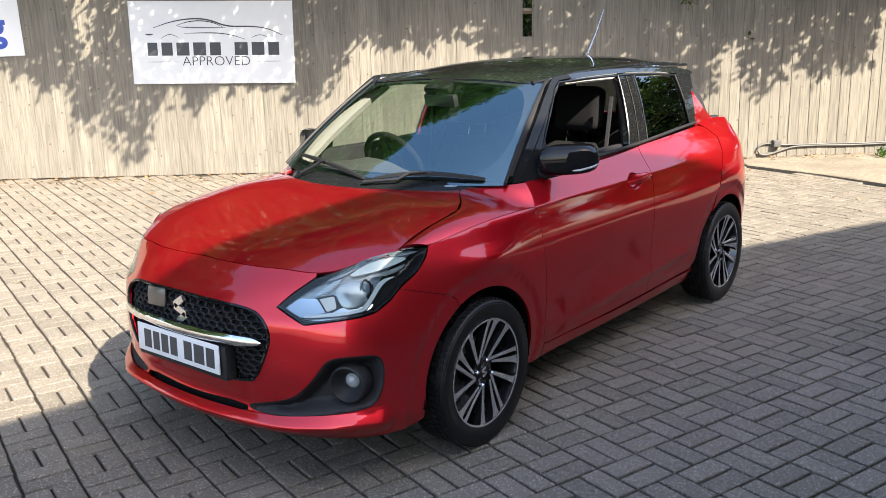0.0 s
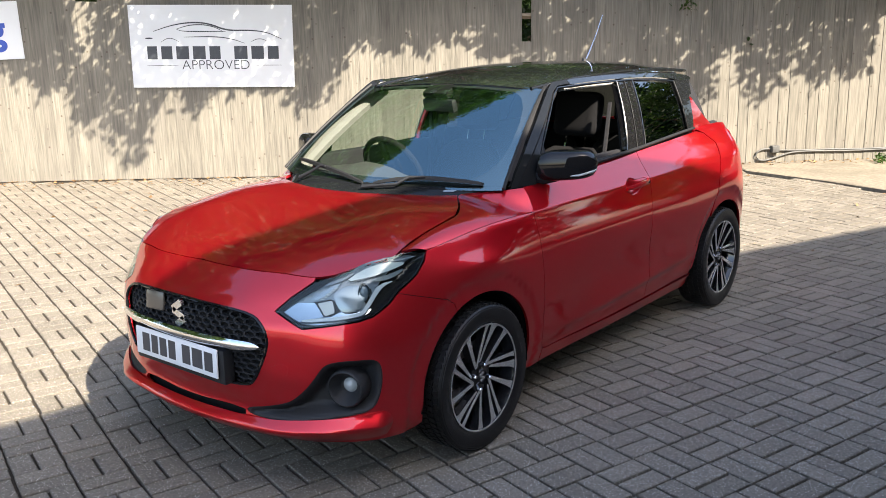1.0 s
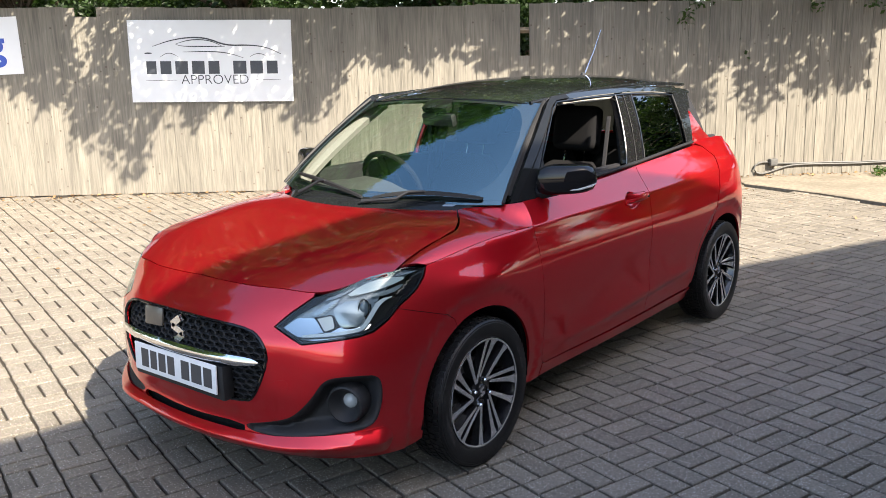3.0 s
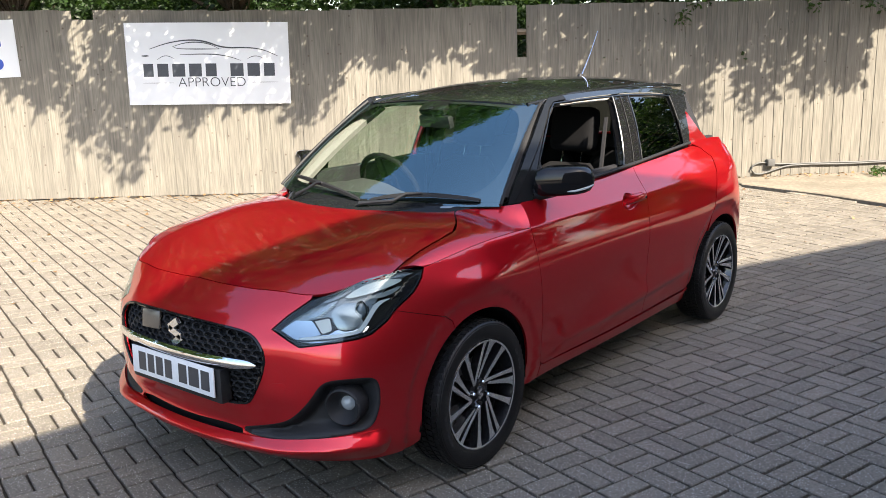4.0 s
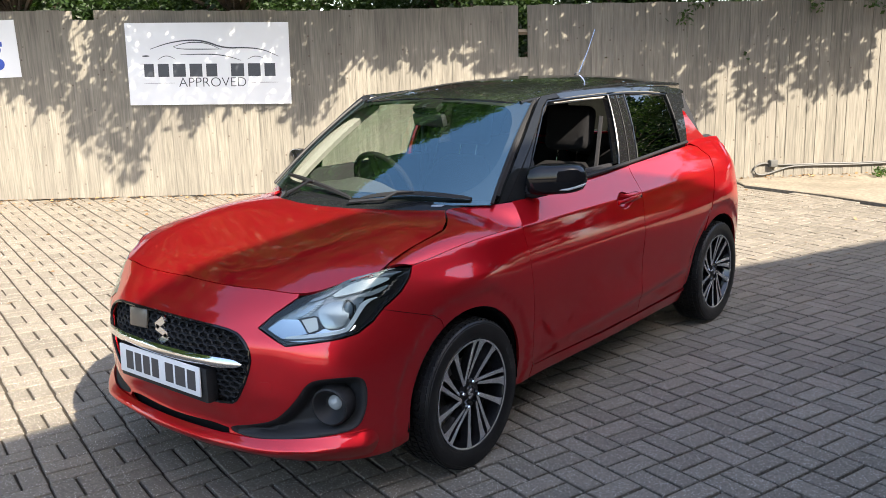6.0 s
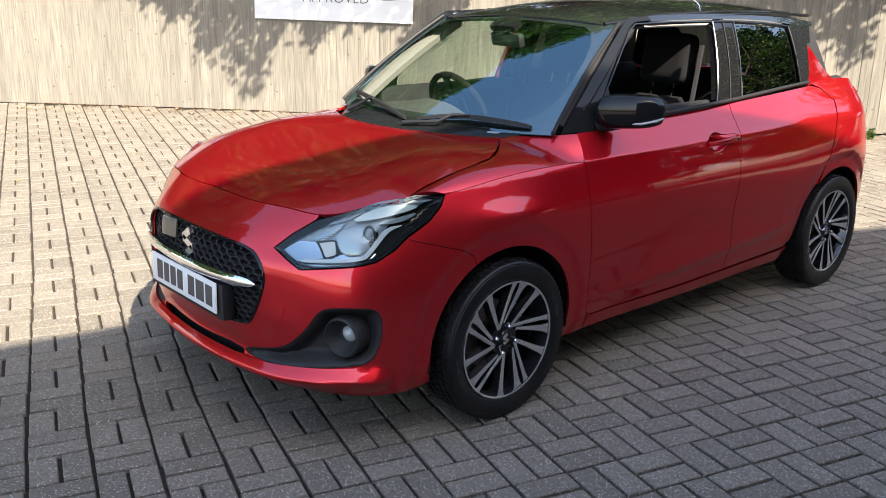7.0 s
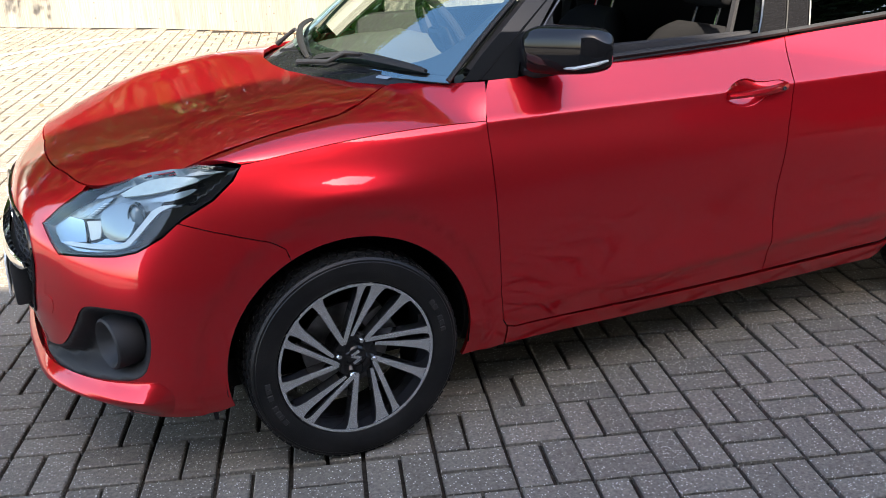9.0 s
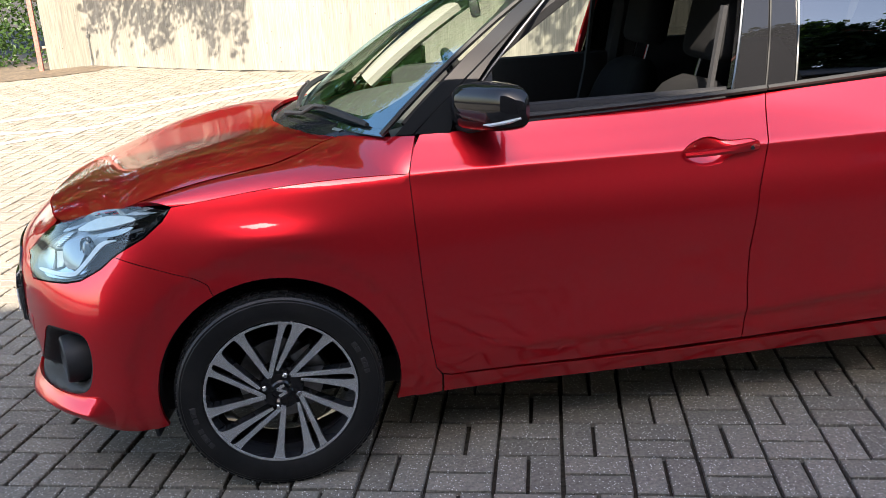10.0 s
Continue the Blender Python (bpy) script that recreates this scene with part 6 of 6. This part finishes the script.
# ---- wheels ----
def make_wheel(m, side):
    """One wheel about its own axle: y points out of the car."""
    wh = new("wheel")
    wh.parent, wh.matrix_local = car, m
    wh.empty_display_size = .1
    tagged(wh, "black and machined alloy wheel with a road tyre")
    R = .300
    bm = bmesh.new()
    prof = [(.222, -.17), (.240, -.178), (.275, -.180), (.293, -.170), (.299, -.155), (R, -.135), (R, -.128), (.297, -.125), (.297, -.119), (R, -.116), (R, -.092), (.297, -.089), (.297, -.083), (R, -.080), (R, -.056), (.297, -.053), (.297, -.047), (R, -.044), (R, -.030), (.299, -.014), (.2955, -.001), (.290, .0045), (.285, .0045), (.2835, .0065), (.262, .008), (.240, .006), (.2275, .000), (.224, -.008), (.222, -.02)]
    lathe(bm, prof, 96, closed=False)
    part("tyre", bm, M["rubber"], wh, "black road tyre", angle=28)
    bm = bmesh.new()                                    # tread blocks at the shoulder
    for k in range(72):
        for y, r, w, t in ((-.0135, .2985, .020, 12), (-.039, .302, .024, -8), (-.074, .302, .028, 8), (-.106, .302, .024, -8), (-.142, .301, .024, 10)):
            a = math.tau * (k + (.5 if t < 0 else 0)) / 72
            box(bm, (.020, w, .006), Matrix.Rotation(-a, 4, "Y") @ Matrix.Translation((r, y, 0)) @ pose(0, 0, 0, 0, 90, 0) @ pose(0, 0, 0, 0, 0, t))
    part("tread_block", bm, M["rubber"], wh, smooth=False)
    bm = bmesh.new()
    lathe(bm, [(.2245, -.012), (.2245, -.004), (.2215, .000), (.2165, -.001), (.2145, -.008), (.209, -.03), (.200, -.055), (.195, -.12), (.205, -.165)], 96)
    part("rim", bm, M["rim_black"], wh, "gloss black rim barrel")
    bm = bmesh.new()
    lathe(bm, [(.2235, -.0045), (.2225, .0012), (.2190, .0014), (.2150, -.0005)], 96)
    part("rim_edge", bm, M["alloy"], wh, "machined rim edge")
    bm = bmesh.new()
    lathe(bm, [(0, -.105), (.128, -.105), (.128, -.118), (0, -.118)], 48)
    part("brake_disc", bm, M["steel"], wh)
    bm = bmesh.new()
    box(bm, (.075, .06, .12), pose(0, 0, 0, 0, -150, 0) @ Matrix.Translation((.105, -.09, 0)), .015)
    part("brake_caliper", bm, M["steel"], wh)
    for start, marks in ((148, (.016, .010, .016, .013, 0, .016, .012, .016)), (330, (.014, .016, 0, .013, .016, .012))):
        a = start
        for w in marks:                                 # raised writing on the sidewall, as plain bars
            if w:
                m = Matrix.Rotation(radians(-a), 4, "Y") @ Matrix.Translation((-.2555, .0078, 0))
                part("sidewall_mark", box(bmesh.new(), (.015, .0016, w), m, .0006, 1), M["rubber_mark"], wh, smooth=False)
            a += (w + .004) / .2555 * 57.3 if w else 4
    # fifteen arms: five groups of a forked pair and a straight arm beside it
    for g in range(5):
        turn = 72 * g
        for a0, r0, a1, w0, w1 in ((127, .052, 118, .0085, .0150), (126, .052, 83, .0080, .0105), (97, .064, 70.5, .0065, .0180)):
            p = Vector((-r0 * math.cos(radians(a0 - turn)), r0 * math.sin(radians(a0 - turn))))
            q = Vector((-.219 * math.cos(radians(a1 - turn)), .219 * math.sin(radians(a1 - turn))))
            d = (q - p).normalized()
            n = Vector((-d.y, d.x))
            wide = ((0, w0 * .8), (.06, w0), (.45, w0 * .75 + w1 * .25), (.78, w0 * .3 + w1 * .65), (.90, w1), (.965, w1 * 1.25), (1, w1 * 1.75))
            outline = [p.lerp(q, f) - n * w for f, w in wide] + [p.lerp(q, f) + n * w for f, w in wide[::-1]]
            bm = bmesh.new()
            top, bot = [], []
            for v in outline:
                f = max(0.0, (v.length - .045) / .175)
                y = -.022 + .018 * f ** 1.5
                top.append(bm.verts.new((v.x, y, v.y)))
                bot.append(bm.verts.new((v.x * .98, y - .035, v.y * .98)))
            bm.faces.new(top), bm.faces.new(bot[::-1])
            k = len(outline)
            for i in range(k):
                bm.faces.new((top[i], top[(i + 1) % k], bot[(i + 1) % k], bot[i]))
            part("spoke", bm, M["rim_black"], wh, smooth=False)
            bm = bmesh.new()
            vs = []
            for v in outline:
                e = v + (n * (-1 if (v - p).dot(n) > 0 else 1)) * .0014
                f = max(0.0, (v.length - .045) / .175)
                vs.append(bm.verts.new((e.x, -.022 + .018 * f ** 1.5 + .0012, e.y)))
            bm.faces.new(vs)
            part("machined_face", bm, M["alloy"], wh, "bright machined spoke face", smooth=False)
    bm = bmesh.new()
    lathe(bm, [(0, -.016), (.026, -.0165), (.030, -.021), (.034, -.024), (.062, -.026), (.066, -.04), (.066, -.10)], 40)
    part("hub", bm, M["gloss"], wh, "gloss black hub and centre cap")
    for a, b in (((.014, .006), (-.009, .017)), ((.014, .006), (-.014, -.006)), ((-.014, -.006), (.009, -.017))):
        part("cap_badge", slant_bar(a, b, .0042, -.0175, -.0135), M["alloy"], wh, smooth=False)
    for k in range(4):
        a = radians(73 + 90 * k)
        bm = bmesh.new()
        lathe(bm, [(0, -.006), (.006, -.006), (.0085, -.010), (.0095, -.03)], 6, Matrix.Translation((-.051 * math.cos(a), 0, .051 * math.sin(a))))
        part("wheel_nut", bm, M["chrome"], wh, smooth=False)
    return wh


# ---- inside the car ----
def make_seat(x, y, wide=.50, grey=True):
    st = new("seat")
    st.parent, st.matrix_local = car, Matrix.Translation((x, y, 0))
    st.empty_display_size = .1
    tagged(st, "dark fabric seat, the near front one with a panel coloured as sunlit")
    bm = bmesh.new()
    box(bm, (.50, wide, .17), Matrix.Translation((.05, 0, .50)) @ pose(0, 0, 0, 0, -6, 0), .05, 3)
    part("cushion", bm, M["fabric"], st)
    bm = bmesh.new()
    rows = []
    for q in (0, .15, .3, .45, .6, .75, .86, .93, .97, 1.0):
        w = wide / 2 * (.90 + .08 * math.sin(math.pi * min(1, q * 1.25))) * (1 - .45 * max(0, (q - .7) / .3) ** 2.2)
        cx, cz = -.20 - .20 * q, .50 + .55 * q
        t = .075 * (1 - .30 * q) * (1 if q < .9 else max(.25, 1 - ((q - .9) / .1) ** 2 * .75))
        rows.append([bm.verts.new((cx + t * c, w * s, cz + .12 * t * c)) for c, s in ((1.15, -.97), (1.3, -.82), (.8, -.55), (.7, 0), (.8, .55), (1.3, .82), (1.15, .97), (.3, 1), (-.9, .8), (-1, 0), (-.9, -.8), (.3, -1))])
    for a, b in zip(rows, rows[1:]):
        for i in range(12):
            bm.faces.new((a[i], a[(i + 1) % 12], b[(i + 1) % 12], b[i]))
    bm.faces.new(rows[0][::-1]), bm.faces.new(rows[-1])
    part("backrest", bm, M["fabric"], st, angle=70)
    # sunlight on the backrest, painted as a paler panel
    if grey:
        bm = bmesh.new()
        vs = [[bm.verts.new((-.20 - .20 * q + .075 * (1 - .30 * q) * (.92 if s else .82), wide * .27 * s * (1 - .2 * q), .50 + .55 * q + .008)) for s in (-1, 0, 1)] for q in (.08, .4, .7, .86)]
        for a, b in zip(vs, vs[1:]):
            for i in range(2):
                bm.faces.new((a[i], a[i + 1], b[i + 1], b[i]))
        part("centre_panel", bm, M["fabric_lit"], st)
    bm = bmesh.new()
    box(bm, (.11, .27, .24), Matrix.Translation((-.445, 0, 1.225)) @ pose(0, 0, 0, 0, -12, 0), .05, 4)
    part("headrest", bm, M["fabric"], st)
    for s in (-.06, .06):
        part("headrest_rod", tube(bmesh.new(), [(-.39, s, 1.00), (-.44, s, 1.17)], .006, 6), M["chrome"], st)


def make_cabin():
    bm = bmesh.new()
    rows = []
    for k in range(15):
        y = -.66 + 1.32 * k / 14
        hump = .05 * math.exp(-((y + .36) / .17) ** 2)
        xs = -.30 - .18 * (abs(y) / .66) ** 2
        rows.append([bm.verts.new(p) for p in ((xs + .13, y, .955), (xs - .1, y, .985), (xs - .28, y, .975 + hump), (xs - .40, y, .945 + hump), (xs - .45, y, .86), (xs - .40, y, .70), (xs - .25, y, .50))])
    for a, b in zip(rows, rows[1:]):
        for i in range(6):
            bm.faces.new((a[i], a[i + 1], b[i + 1], b[i]))
    part("dashboard", bm, M["dash"], car, "dark grey dashboard")
    sw = new("steering_wheel")
    sw.parent, sw.matrix_local = car, Matrix.Translation((-.83, -.36, .965)) @ pose(0, 0, 0, 0, -64, 0)
    tagged(sw, "black three-spoke steering wheel")
    bm = bmesh.new()
    tube(bm, [(.185 * math.cos(math.tau * k / 32), .185 * math.sin(math.tau * k / 32), 0) for k in range(33)], .016, 10, caps=False)
    part("rim", bm, M["under"], sw)
    for a in (0, 180, 270):
        part("spoke", box(bmesh.new(), (.13, .04, .016), pose(0, 0, 0, 0, 0, a) @ Matrix.Translation((.11, 0, -.012)), .005), M["under"], sw)
    part("boss", box(bmesh.new(), (.13, .12, .05), Matrix.Translation((0, 0, -.012)), .02, 3), M["under"], sw)
    make_seat(-1.11, .36)
    make_seat(-1.17, -.36, grey=False)
    make_seat(-1.92, .30, .56, False)
    make_seat(-1.92, -.30, .56, False)
    rm = part("rear_view_mirror", box(bmesh.new(), (.035, .24, .065), Matrix.Translation((-.80, 0, 1.315)) @ pose(0, 0, 0, 0, 12, -12), .015), M["plastic"], car, "black rear-view mirror")
    part("mirror_stalk", tube(bmesh.new(), [(-.80, 0, 1.33), (-.76, 0, 1.385)], .012, 8), M["plastic"], rm)
    part("camera_housing", box(bmesh.new(), (.09, .16, .035), Matrix.Translation((-.80, .0, 1.385)) @ pose(0, 0, 0, 0, 32, 0), .012), M["under"], car, "black camera housing behind the screen")
    for side in (1, -1):
        bm = bmesh.new()
        box(bm, (1.05, .05, .69), Matrix.Translation((-1.08, side * .675, .715)) @ pose(0, 0, 0, side * 3, 0, 0), .02)
        part("door_card", bm, M["trim"], car, "black door lining")
        bm = bmesh.new()
        box(bm, (1.15, .05, .72), Matrix.Translation((-2.18, side * .66, .745)) @ pose(0, 0, 0, side * 3, 0, 0), .02)
        part("door_card", bm, M["trim"], car, "black door lining")
        bm = bmesh.new()
        tube(bm, [tuple(on_screen(side * .97, b) - np.array([.075, 0, .02])) for b in np.linspace(.05, 1, 8)], .040, 8)
        part("pillar_lining", bm, M["lining"] if side < 0 else M["trim"], car, "pale pillar lining" if side < 0 else "")
        bm = bmesh.new()
        tube(bm, [(-1.56, side * .67, .95), (-1.59, side * .61, 1.25), (-1.61, side * .56, 1.40)], .04, 8)
        part("pillar_lining", bm, M["trim"], car)
        if side < 0:
            bm = bmesh.new()
            tube(bm, [tuple(on_side(-1.405 - .09 * k / 5, 1.03 + .37 * k / 5) * (1, side, 1) - np.array([0, side * .035, 0])) for k in range(6)], .016, 6)
            part("door_frame", bm, M["red"], car, "red painted door frame")
        bm = bmesh.new()
        tube(bm, [(-1.46, side * .60, 1.30), (-1.42, side * .59, 1.0), (-1.30, side * .52, .60)], .012, 5)
        part("seat_belt", bm, M["trim"], car)
    lining = lambda x, y: on_roof(x, y) - np.array([0, 0, .035])      # noqa: E731
    half = [(-.88, 0), (-.90, .45), (-1.0, .52), (-1.7, .55), (-2.4, .53), (-2.75, .45), (-2.8, 0)]
    panel("headlining", lining, dense(half + [(x, -y) for x, y in half[::-1]][1:-1], .06), M["lining"], car, res=.1, thick=0)


make_body()
make_glasshouse()
make_wipers()
for side in (1, -1):
    make_head_lamp(side)
    make_mirror(side)
make_front()
make_cabin()
for wx in WHEELS_X:
    make_wheel(pose(wx, .8505, WHEEL_Z), 1)
    make_wheel(pose(wx, -.8505, WHEEL_Z, 0, 0, 180), -1)
make_paving()
